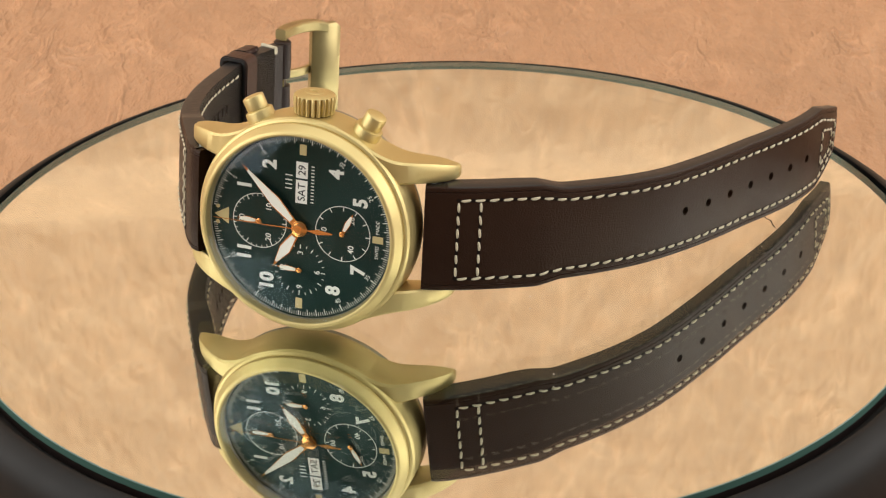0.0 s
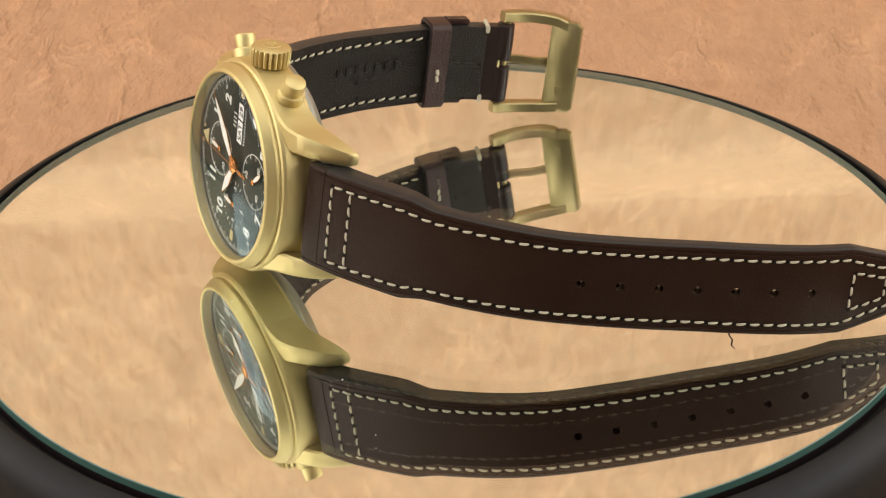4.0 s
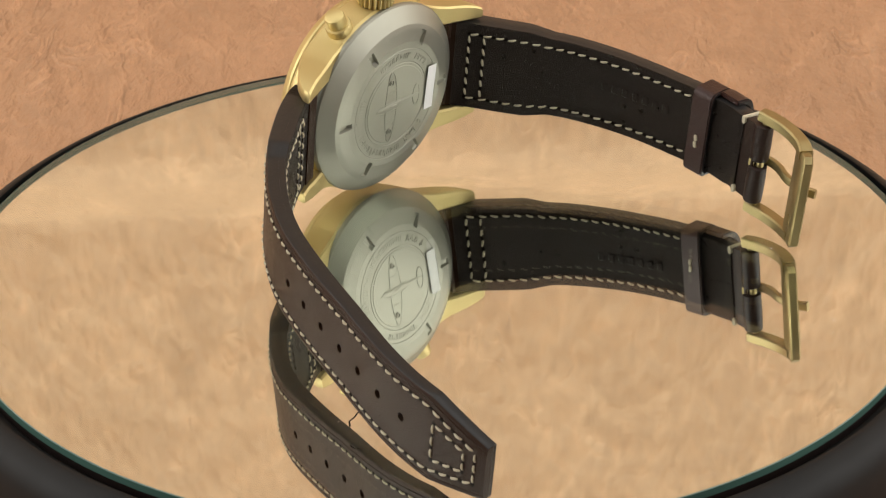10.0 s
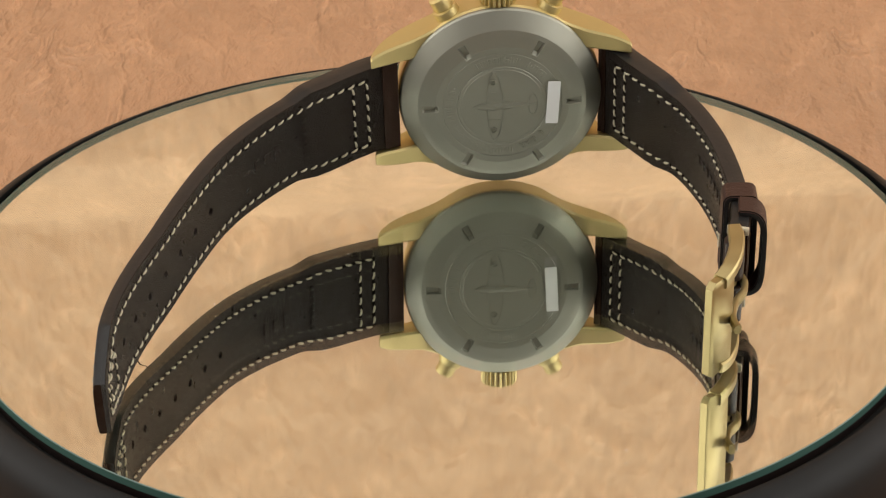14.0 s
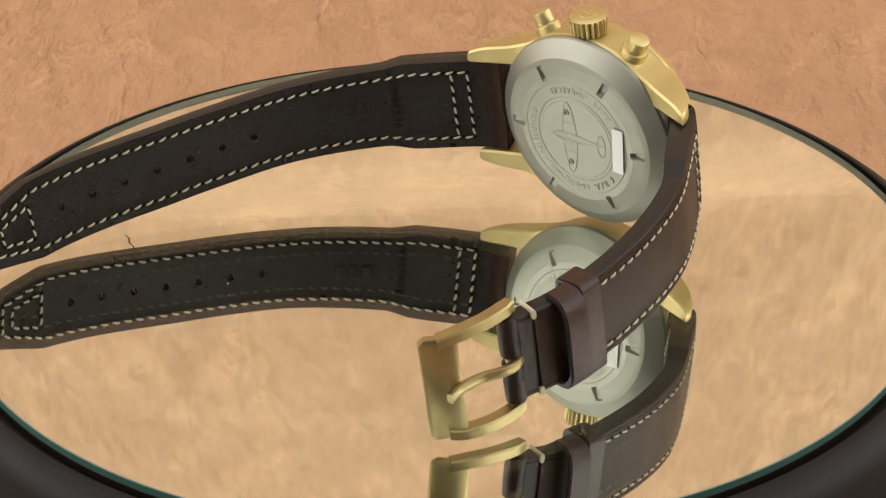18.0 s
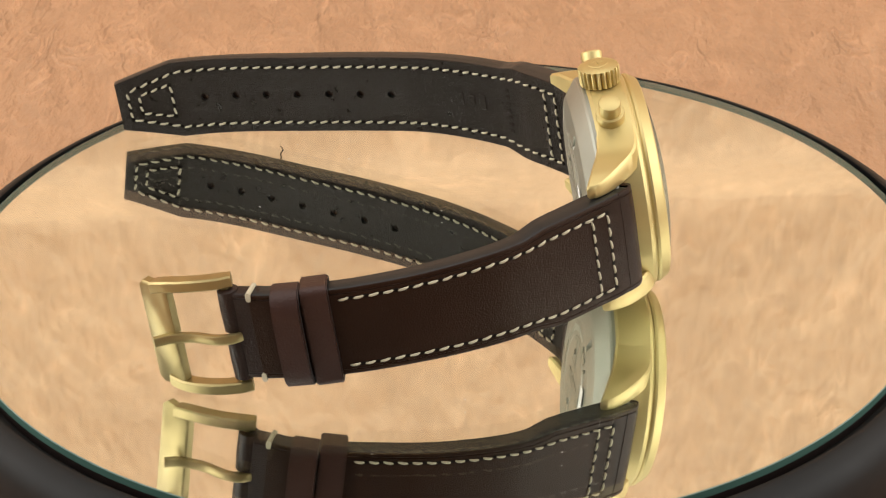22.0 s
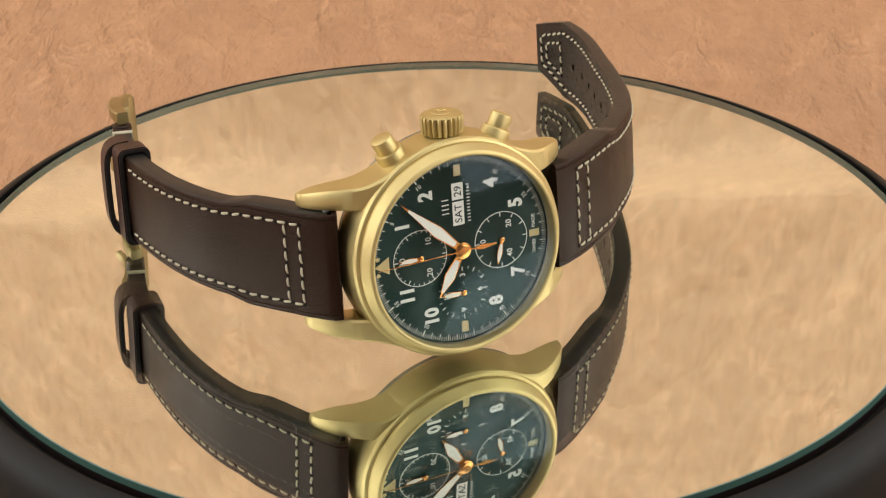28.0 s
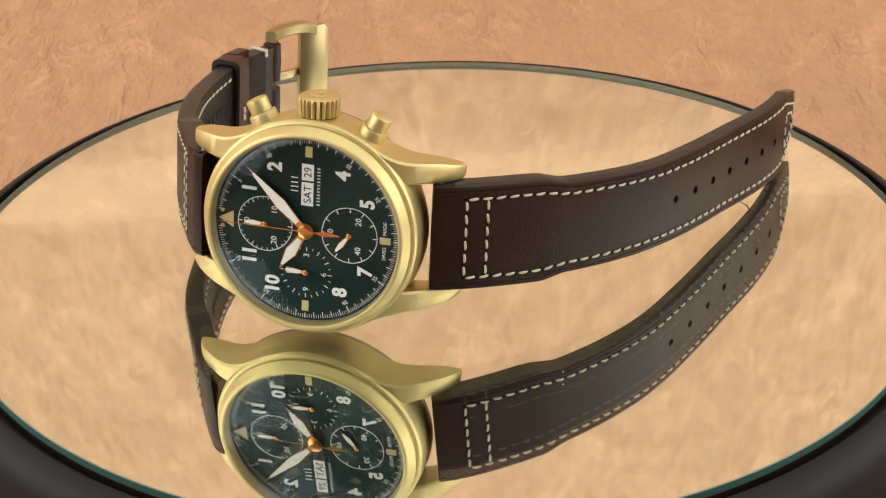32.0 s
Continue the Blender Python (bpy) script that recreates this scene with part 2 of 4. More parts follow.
# ---- the room, the table and the paper sweep ----
def room_box():
    w, d0, d1, h, t = 1.6, -1.8, 1.5, 1.9, 0.05
    low = -0.79
    for name, size, at in (("wall_north", (2 * w, t, h - low), (0, d1, (h + low) / 2)), ("wall_south", (2 * w, t, h - low), (0, d0, (h + low) / 2)),
                           ("wall_east", (t, d1 - d0, h - low), (w, (d0 + d1) / 2, (h + low) / 2)), ("wall_west", (t, d1 - d0, h - low), (-w, (d0 + d1) / 2, (h + low) / 2)),
                           ("ceiling", (2 * w, d1 - d0, t), (0, (d0 + d1) / 2, h)), ("floor", (2 * w, d1 - d0, t), (0, (d0 + d1) / 2, low))):
        ob = part(name, moved(block(*[s * 1000 for s in size]), pose(*[a * 1000 for a in at])), wall_paint, None)
        tagged(ob, "plain grey painted studio " + name.split("_")[0], name.split("_")[0], kind="structure")


TABLE_Z = -0.043


def table():
    top = empty("table", m=pose(0, 0.0, TABLE_Z - 0.004))
    part("tabletop", moved(block(1500, 1000, 30, 2), pose(0, 0, -15)), table_wood, top)
    for x in (-690, 690):
        for y in (-440, 440):
            part("leg", moved(block(50, 50, 686, 3), pose(x, y, -30 - 343)), table_wood, top)
    tagged(top, "grey board table under a tan paper sweep", "table")


def sheet(name, prof, material, label):
    """A crumpled sheet along a y-z profile; the fold line climbs slightly to one side."""
    rows = []
    for (y0, z0), (y1, z1) in zip(prof, prof[1:]):
        n = max(1, round(math.hypot(y1 - y0, z1 - z0) / 0.008))
        rows += [(y0 + (y1 - y0) * k / n, z0 + (z1 - z0) * k / n) for k in range(n)]
    rows.append(prof[-1])
    nx, bm = 120, bmesh.new()
    grid = []
    for y, z in rows:
        line = []
        for i in range(nx + 1):
            x = -0.62 + 1.24 * i / nx
            amp = 0.0010 if y < 0.2 else 0.0012
            w = noise.noise(Vector((x * 14, y * 14 + z * 14, 0.3))) * amp + noise.noise(Vector((x * 34, y * 30, z * 30))) * amp * 0.5
            up = 1.0 if y < 0.22 else 0.25
            tilt = -0.022 * x * min(1, max(0, (z + 0.02) / 0.1))
            line.append(bm.verts.new((x * 1000, (y - w * (1 - up)) * 1000, (z + tilt + max(0, w + amp * 0.6) * up) * 1000)))
        grid.append(line)
    for a, b in zip(grid, grid[1:]):
        for i in range(nx):
            bm.faces.new((a[i], a[i + 1], b[i + 1], b[i]))
    bmesh.ops.recalc_face_normals(bm, faces=bm.faces)
    ob = part(name, bm, material, None)
    ob.modifiers.new("thick", "SOLIDIFY").thickness = 0.0005
    tagged(ob, label, "backdrop", kind="structure")


def paper_sweep():
    sheet("backdrop", [(-0.46, TABLE_Z), (-0.2, TABLE_Z), (0.0, TABLE_Z), (0.2, TABLE_Z), (0.24, TABLE_Z), (0.29, TABLE_Z + 0.001)], table_paper, "orange-tan crumpled leather-look paper lying on the table")
    sheet("backdrop", [(0.262, TABLE_Z + 0.004), (0.272, TABLE_Z + 0.012), (0.279, TABLE_Z + 0.04), (0.282, 0.04), (0.284, 0.09), (0.2862, 0.114), (0.2895, 0.1225), (0.2965, 0.1305), (0.304, 0.1375), (0.3115, 0.1445), (0.3178, 0.1507), (0.3190, 0.1535), (0.3193, 0.160), (0.3215, 0.20), (0.3255, 0.30), (0.3315, 0.45), (0.3395, 0.62)],
          wall_paper, "pale tan crumpled paper sheet with a long fold, standing upright")


room_box()
table()
paper_sweep()

# ---- turntable with its round mirror ----
GLASS_Z = 1.28


def make_turntable():
    t = empty("turntable", m=pose(0, 0, TABLE_Z + 0.0016))
    z = -(TABLE_Z + 0.0016) * 1000
    part("base", lathe([(0, 0), (88, 0), (90, 1), (90, 9), (88, 10), (0, 10)], 128), black_plastic, t)
    part("platter", lathe([(60, 10), (92.5, 10.5), (98, 13), (100.6, 18), (101.0, z - 18.0), (100.6, z - 17.6), (100.6, z - 17.0), (101.2, z - 16.6), (101.2, z - 10.0), (100.6, z - 5.2), (99.4, z - 2.4), (98.0, z - 1.3), (97.0, z - 0.65), (96.3, z - 0.3), (95.7, z - 0.14), (95.35, z - 0.18), (95.2, z - 0.5), (95.2, z - 2.3), (60, z - 2.3)], 160, closed=True), black_plastic, t)
    part("mirror_silvering", lathe([(0, z), (93.0, z)], 160), silver, t, smooth=False)
    glass = part("mirror_glass", lathe([(0, z + GLASS_Z), (89.6, z + GLASS_Z)], 160), mirror_glass, t)
    glass.visible_shadow = False
    bevel = part("mirror_bevel", lathe([(89.6, z + GLASS_Z), (92.85, z + 0.85)], 160), mirror_glass, t, "polished bevel round the mirror", smooth=False)
    bevel.visible_shadow = False
    part("ground_arris", lathe([(92.85, z + 0.85), (93.02, z + 0.7)], 160), arris, t, "ground arris of the mirror glass, its glint painted paler")
    part("glass_edge", lathe([(93.02, z + 0.7), (93.05, z - 0.67)], 160), glass_edge, t, "teal ground glass edge")
    # lower edge of the mirror, coloured dark for the gap around it
    part("shaded_backing_edge", lathe([(93.05, z - 0.67), (93.05, z - 2.2), (90, z - 2.2)], 160), edge_under, t)
    for i in range(14):
        a, r = random.uniform(0, 6.28), random.uniform(10, 84)
        bm = bmesh.new()
        bmesh.ops.create_icosphere(bm, subdivisions=1, radius=random.uniform(0.06, 0.14))
        bmesh.ops.scale(bm, vec=(random.uniform(1, 2.2), 1, 0.6), verts=bm.verts)
        part("dust_speck", moved(bm, pose(r * math.cos(a), r * math.sin(a), z + GLASS_Z + 0.05, 0, 0, random.uniform(0, 180))), dust_white, t)
    return tagged(t, "round mirror disc on a black plastic turntable base", "turntable")


turntable = make_turntable()

# ---- wristwatch: x runs to six o'clock, y to three o'clock, z out of the dial ----
CASE_POSE = Matrix(((0.94315, 0.06428, -0.3261, -0.025209), (-0.33166, 0.11764, -0.93604, -0.029116), (-0.02181, 0.99097, 0.13227, 0.022557), (0, 0, 0, 1)))
watch = empty("wristwatch", m=CASE_POSE)
tagged(watch, "bronze chronograph, green dial, brown leather strap, standing on its side", "wristwatch")


def clock(angle, r):
    """Dial point at a clock angle in degrees from twelve."""
    a = radians(angle)
    return -r * math.cos(a), r * math.sin(a)


def upright(x, y, z=0.0, turn=0.0):
    """Pose of lettering whose top points to twelve, turned clockwise."""
    return pose(x, y, z, 0, 0, 90 - turn)


def smooth_rows(table_, steps):
    """Catmull-Rom between the rows of a table."""
    P = [Vector(r) for r in table_]
    P = [P[0] * 2 - P[1]] + P + [P[-1] * 2 - P[-2]]
    rows = []
    for a, b, c, d in zip(P, P[1:], P[2:], P[3:]):
        for k in range(steps):
            t = k / steps
            rows.append(0.5 * (2 * b + (c - a) * t + (2 * a - 5 * b + 4 * c - d) * t * t + (3 * b - a - 3 * c + d) * t ** 3))
    return rows + [P[-2]]


def build_case():
    part("case_band", lathe([(17.0, -0.35), (19.6, -0.35), (20.0, -0.6), (20.3, -1.2), (20.45, -4), (20.5, -7.2), (20.3, -7.8), (19.0, -8.0), (17.0, -8.0)], 144, closed=True), bronze, watch, sharp=11)
    part("bezel", lathe([(17.45, 0.15), (17.6, 1.75), (17.72, 2.2), (17.85, 2.36), (18.1, 2.4), (18.35, 2.32), (18.6, 2.1), (19.45, 0.75), (19.55, 0.55), (19.55, 0.05), (19.4, -0.15), (19.4, -0.45), (17.4, -0.45)], 160, closed=True), bronze, watch, sharp=16)
    for sx in (1, -1):
        for sy in (1, -1):
            secs, table_ = [], ((2.0, 15.5, 20.2, -0.5, -7.3), (4.5, 14.6, 19.85, -0.5, -7.4), (7.0, 13.6, 19.15, -0.52, -7.5), (9.0, 12.8, 18.3, -0.6, -7.6), (11.0, 11.9, 17.1, -0.75, -7.8), (13.0, 11.1, 15.95, -0.85, -8.0), (15.5, 10.4, 14.95, -1.2, -8.4),
                                 (17.5, 10.2, 14.4, -1.95, -9.0), (19.5, 10.2, 14.1, -3.15, -9.7), (21.5, 10.15, 13.8, -4.8, -10.4), (23.0, 10.1, 13.5, -6.2, -10.9), (24.3, 10.1, 13.1, -7.7, -11.4), (25.3, 10.1, 12.7, -9.3, -11.8), (25.6, 10.15, 12.5, -10.1, -11.95), (25.8, 10.3, 12.2, -10.5, -11.95))
            for x, yi, yo, zf, zb in smooth_rows(table_, 4):
                c = Vector((0, (yi + yo) / 2, (zf + zb) / 2))
                rr = min(0.42, (yo - yi) * 0.2, (zf - zb) * 0.24)
                # the flank leans like the band beside it and stands upright towards the tip
                lean = 0.3 * (1 - min(1, max(0, (x - 7) / 11)))
                secs.append([(sx * x, sy * (c.y + u - (lean * v / (zf - zb) if u > 0 else 0)), c.z + v) for u, v in round_rect(yo - yi, zf - zb, rr, 1)])
            part("lug", loft(secs), bronze, watch)
    # steel back with six key slots
    n, prof = 360, [(20.3, -7.6), (20.3, -8.4), (20.05, -8.85), (17.1, -11.0), (16.9, -11.12), (16.0, -11.4), (15.7, -11.46), (13.7, -11.8), (13.45, -11.86), (12.85, -11.86), (12.6, -11.86), (12.1, -11.86), (12.0, -11.78), (11.9, -11.86),
                        (9.25, -11.86), (9.15, -11.76), (9.0, -11.76), (8.9, -11.86), (8.4, -11.86), (8.3, -11.94), (0, -11.94)]
    bm = lathe(prof, n)
    for v in bm.verts:
        r = math.hypot(v.co.x, v.co.y)
        if 12.9 < r < 15.8:
            a = math.degrees(math.atan2(v.co.y, v.co.x)) % 60
            if min(a, 60 - a) * math.pi / 180 * r < 0.58:
                v.co.z += 0.35 + 0.75 * (15.9 - r) / 3.1
    back = part("case_back", bm, titanium, watch, "engraved satin titanium case back", sharp=7)
    # relief: an old propeller aeroplane, its wings across the disc
    zb = -11.94
    def ridge(path, closed=True, w=0.1):
        """A fine raised line along a 2D path."""
        bm, n = bmesh.new(), len(path)
        rings = []
        for i in range(n):
            p, q = Vector(path[i - 1 if closed or i else 0]), Vector(path[(i + 1) % n if closed or i < n - 1 else i])
            d = (q - p).normalized()
            x, y = path[i]
            rings.append([bm.verts.new((x - d.y * k, y + d.x * k, z)) for k, z in ((-w, zb + 0.05), (-w * 0.45, zb - 0.09), (w * 0.45, zb - 0.09), (w, zb + 0.05))])
        for i in range(n if closed else n - 1):
            for k in range(3):
                a, b = rings[i], rings[(i + 1) % n]
                bm.faces.new((a[k], b[k], b[k + 1], a[k + 1]))
        bmesh.ops.recalc_face_normals(bm, faces=bm.faces)
        return bm

    wing = [(1.75 + 1.65 * math.cos(radians(a)) * (0.85 if math.cos(radians(a)) > 0 else 1.2) * (1 - 0.12 * abs(math.sin(radians(a)))), 8.0 * math.sin(radians(a))) for a in range(0, 360, 8)]
    part("wing_relief", merge(dome(wing, zb + 0.05, zb - 0.05, 0.95), ridge(wing)), titanium, back, smooth=False)
    body = [(5.9, 0), (5.3, 0.32), (4.2, 0.55), (2, 0.66), (-1, 0.58), (-4, 0.36), (-7.0, 0.12), (-7.0, -0.12), (-4, -0.36), (-1, -0.58), (2, -0.66), (4.2, -0.55), (5.3, -0.32)]
    part("fuselage_relief", merge(dome(body, zb + 0.02, zb - 0.17, 0.62), ridge(body)), titanium, back, smooth=False)
    tail = [(-6.1 + 0.95 * math.cos(radians(a)), 2.4 * math.sin(radians(a))) for a in range(0, 360, 15)]
    part("tail_relief", merge(dome(tail, zb + 0.05, zb - 0.05, 0.85), ridge(tail, w=0.08)), titanium, back, smooth=False)
    part("canopy_relief", dome([(0.9 + 1.15 * math.cos(radians(a)), 0.3 * math.sin(radians(a))) for a in range(0, 360, 20)], zb - 0.1, zb - 0.3, 0.5), titanium, back, smooth=False)
    for y in (-5.6, 5.6):
        part("roundel_relief", merge(moved(lathe([(0.42, zb - 0.05), (0.47, zb - 0.3), (0.6, zb - 0.3), (0.66, zb - 0.05)], 24), pose(1.8, y, 0)), moved(lathe([(0.0, zb - 0.28), (0.16, zb - 0.28), (0.22, zb - 0.05)], 12), pose(1.8, y, 0))), titanium, back)
    for y in (-1, 1):
        part("panel_line_relief", ridge([(3.25, 3.2 * y), (-0.1, 3.25 * y)], False, 0.08), titanium, back)
        part("panel_line_relief", ridge([(4.9, 0.62 * y), (3.4, 0.95 * y), (1.4, 1.0 * y), (-1.6, 0.8 * y)], False, 0.07), titanium, back)
        part("panel_line_relief", ridge([(0.1, 3.9 * y), (0.62, 4.0 * y), (0.62, 6.6 * y), (1.0, 7.1 * y)], False, 0.07), titanium, back)
        part("panel_line_relief", ridge([(4.3, 0.3 * y), (2.6, 0.36 * y), (0.2, 0.34 * y), (-2.6, 0.24 * y)], False, 0.06), titanium, back)
    # ring of raised lettering: a readable depth mark and plain bars for the maker's words
    def ring_mark(bm, ang):
        x, y = 10.55 * math.cos(radians(ang)), 10.55 * math.sin(radians(ang))
        part("raised_mark", moved(bm, pose(x, y, -11.85, 180, 0, ang + 90)), titanium, back, smooth=False)
    for start, count in ((262, 13), (346, 5), (18, 2), (64, 8), (122, 4)):
        for k in range(count):
            ring_mark(merge(moved(block(0.22, 1.3, 0.2, 0.05, 1), pose(-0.36, 0, 0)), moved(block(random.choice((0.22, 0.6)), random.choice((1.3, 0.4)), 0.2, 0.05, 1), pose(0.22, random.choice((0.0, 0.4)), 0))), start + k * 6.2)
    for k, ch in enumerate("6BAR"):
        ring_mark(text_mesh(ch, 1.9, 0.05, 0.2), 222 + k * 7.5 + (4 if k else 0))
    part("paper_sticker", moved(block(2.5, 9.8, 0.08), pose(-10.15, 0.2, -12.2, 0, 0, 3.5)), sticker, watch, "white paper sticker on the case back")
    # crown and push-pieces
    bm = bmesh.new()
    nf, hgt = 22, ((20.3, 3.3), (20.5, 3.7), (22.9, 3.85), (23.35, 3.85), (23.7, 3.68), (23.95, 3.2), (24.15, 2.4))
    loops = []
    for y, r in hgt:
        ring = []
        for i in range(nf * 4):
            a = 2 * math.pi * i / (nf * 4)
            deep = (0.62, 0.14, 0.0, 0.14)[i % 4] if 20.4 < y < 23.5 else (0.16, 0.04, 0.0, 0.04)[i % 4]
            ring.append(bm.verts.new(((r - deep) * math.cos(a), y, (r - deep) * math.sin(a) - 4.85)))
        loops.append(ring)
    for a, b in zip(loops, loops[1:]):
        for i in range(nf * 4):
            j = (i + 1) % (nf * 4)
            bm.faces.new((a[i], a[j], b[j], b[i]))
    top = bm.verts.new((0, 24.25, -4.85))
    for i in range(nf * 4):
        bm.faces.new((loops[-1][i], loops[-1][(i + 1) % (nf * 4)], top))
    bmesh.ops.recalc_face_normals(bm, faces=bm.faces)
    crown = part("crown", bm, bronze, watch, "fluted bronze winding crown")
    part("crown_emblem", moved(lathe([(1.0, 0), (1.05, 0.12), (1.75, 0.1), (1.85, 0)], 32), pose(0, 24.15, -4.85, -90)), bronze, crown)
    part("crown_emblem", moved(block(1.1, 0.3, 0.25, 0.05), pose(0, 24.27, -4.85)), bronze, crown)
    part("crown_tube", moved(lathe([(2.6, 0), (2.6, 2.0), (2.2, 2.2), (0, 2.2)], 40), pose(0, 18.8, -4.85, -90)), bronze, watch)
    for sx in (1, -1):
        m = Matrix.Translation((sx * 9.2, 16.3, -4.75)) @ Vector((sx * 0.46, 0.888, 0.0)).to_track_quat("Z", "X").to_matrix().to_4x4()
        pusher = part("push_piece", moved(lathe([(2.6, 0), (2.6, 3.0), (2.45, 3.3), (2.0, 3.4), (0, 3.4)], 48), m), bronze, watch)
        part("push_piece_cap", moved(lathe([(1.95, 3.3), (2.0, 5.6), (1.88, 5.9), (1.5, 6.08), (0, 6.15)], 48), m), bronze, pusher)
    # spring bars between the lugs
    for x, z in ((22.3, -7.0), (-22.3, -6.6)):
        part("spring_bar", moved(lathe([(0.0, -10.3), (0.7, -10.3), (0.7, 10.3), (0, 10.3)], 16), pose(x, 0, z, 90)), titanium, watch)


def dome(outline, z0, z1, inset):
    """A raised shape with sloping flanks and a blunt top, over a 2D outline."""
    cx, cy = sum(p[0] for p in outline) / len(outline), sum(p[1] for p in outline) / len(outline)
    return loft([[(cx + (x - cx) * k, cy + (y - cy) * k, z) for x, y in outline] for k, z in ((1, z0), (0.97, z0 + (z1 - z0) * 0.4), (inset, z1))])


def ring_line(r, w, z0=0.02, z1=0.05, n=72):
    return lathe([(r - w / 2, z0), (r - w / 2, z1), (r + w / 2, z1), (r + w / 2, z0)], n)


def leaf(length, width, belly, tail, base):
    """Outline of a leaf pointer along +x."""
    return [(-tail, -base), (0, -base), (belly, -width / 2), (length * 0.93, -0.12), (length, 0), (length * 0.93, 0.12), (belly, width / 2), (0, base), (-tail, base)]


def pointer(name, length, width, belly, z, at, angle, parent, hub, start, label, lume_end=0.86):
    """Rose gold leaf with a white inlay, turned to a clock angle about its hub."""
    ob = empty(name, parent, pose(at[0] * MM, at[1] * MM, 0, 0, 0, 180 - angle))
    tagged(ob, label)
    part("frame", plate([(x, y) for x, y in leaf(length, width, belly, hub * 0.5, width * 0.22)], z, z + 0.14), copper, ob)
    rim = 0.11 + 0.03 * width
    inner = [(start, -width * 0.2), (belly, -width / 2 + rim), (length * lume_end, -0.2), (length * lume_end, 0.2), (belly, width / 2 - rim), (start, width * 0.2)]
    part("inlay", plate(inner, z + 0.13, z + 0.19), lume, ob)
    part("hub", lathe([(hub, z - 0.05), (hub, z + 0.22), (hub * 0.85, z + 0.27), (hub * 0.45, z + 0.27), (hub * 0.4, z + 0.36), (0, z + 0.38)], 32), copper, ob)
    return ob


def build_dial():
    dial = part("dial", lathe([(0, 0), (17.6, 0), (17.6, -0.5), (0, -0.5)], 128), dial_green, watch, "dark green to petrol blue dial")
    part("rehaut_ring", lathe([(17.45, 0.02), (17.35, 0.35), (17.5, 0.55), (17.75, 1.6)], 128), steel, watch)
    crystal = part("crystal", lathe([(0, 4.5), (3, 4.45), (6, 4.3), (9, 4.02), (12, 3.6), (14.5, 3.12), (16.5, 2.62), (17.4, 2.3), (17.9, 1.95)], 128), crystal_glass, watch, "domed clear sapphire crystal")
    crystal.visible_shadow = False
    # minute track
    ticks = []
    for i in range(240):
        minute = i / 4
        if abs((minute + 1.0) % 60 - 1.0) < 0.9:
            continue
        if i % 4 == 0:
            five = minute % 5 == 0
            if five and minute % 15 == 0:
                l = 0.85
            else:
                l = 1.3 if five else 1.2
            w = 0.22 if five else 0.15
        else:
            l, w = 0.72, 0.09
        x, y = clock(minute * 6, 17.05 - l / 2)
        ticks.append(moved(block(l, w, 0.03), pose(x, y, 0.03, 0, 0, 180 - minute * 6)))
    part("minute_track", merge(*ticks), print_white, dial, smooth=False)
    for k in (1, 2, 4, 5, 7, 8, 10, 11):
        x, y = clock(30 * k, 12.85)
        if k == 11:
            x, y = x + 0.2, y
        part("numeral", moved(text_mesh(str(k), 3.65, 0.15), upright(x, y, 0.04) @ Matrix.Diagonal((0.92, 1, 1, 1))), print_white, dial, smooth=False)
    for minute in (5, 10, 20, 25, 35, 40, 50, 55):
        x, y = clock(minute * 6, 15.0)
        turn = minute * 6 + (180 if 15 < minute < 45 else 0)
        part("minute_numeral", moved(text_mesh(str(minute), 1.15, 0.0), upright(x, y, 0.03, turn)), print_white, dial, smooth=False)
    for a in (90, 180, 270):
        x, y = clock(a, 14.7)
        part("hour_block", moved(block(2.0, 1.3, 0.1, 0.03, 1), pose(x, y, 0.06, 0, 0, 180 - a)), old_lume, dial, smooth=False)
    part("triangle_marker", plate([(-16.85, 0), (-14.05, 1.6), (-14.05, -1.6)], 0.02, 0.11), old_lume, dial, smooth=False)
    for s in (1, -1):
        part("dot_marker", moved(lathe([(0.36, 0.02), (0.36, 0.1), (0, 0.11)], 20), pose(-16.2, s * 1.48, 0)), old_lume, dial)
    # day and date windows
    for y0, y1, word in ((4.55, 8.95, "SAT"), (9.3, 12.4, "29")):
        c = (y0 + y1) / 2
        win = part("date_window" if word == "29" else "day_window", moved(block(2.3, y1 - y0, 0.03), pose(-0.12, c, 0.03)), date_white, dial, smooth=False)
        part("writing", moved(text_mesh(word, 2.0, 0.01), upright(-0.12, c, 0.055)), ink, dial, smooth=False)
        frame_bm = merge(*[moved(block(sx, sy, 0.06), pose(x, y, 0.04)) for sx, sy, x, y in ((0.14, y1 - y0 + 0.3, -1.32, c), (0.14, y1 - y0 + 0.3, 1.08, c), (2.5, 0.14, -0.12, y0 - 0.08), (2.5, 0.14, -0.12, y1 + 0.08))])
        part("window_frame", frame_bm, dial_green, dial, smooth=False)
    # maker's name as plain bars, the longer line below
    for k, w in enumerate((0.2, 0.22, 0.22, 0.2)):
        part("name_bar", moved(block(1.35, w, 0.03), pose(-2.6, (7.1, 7.9, 8.7, 9.6)[k], 0.03)), print_white, dial, smooth=False)
    for k in range(12):
        part("small_name_bar", moved(block(0.6, 0.2, 0.03), pose(1.95, 5.0 + k * 0.615, 0.03)), print_white, dial, smooth=False)
    for word, a in (("MADE", 171), ("SWISS", 189.5)):
        x, y = clock(a, 14.75)
        part("writing", moved(text_mesh(word, 0.95, 0.0), upright(x, y, 0.03, 0)), print_white, dial, smooth=False)
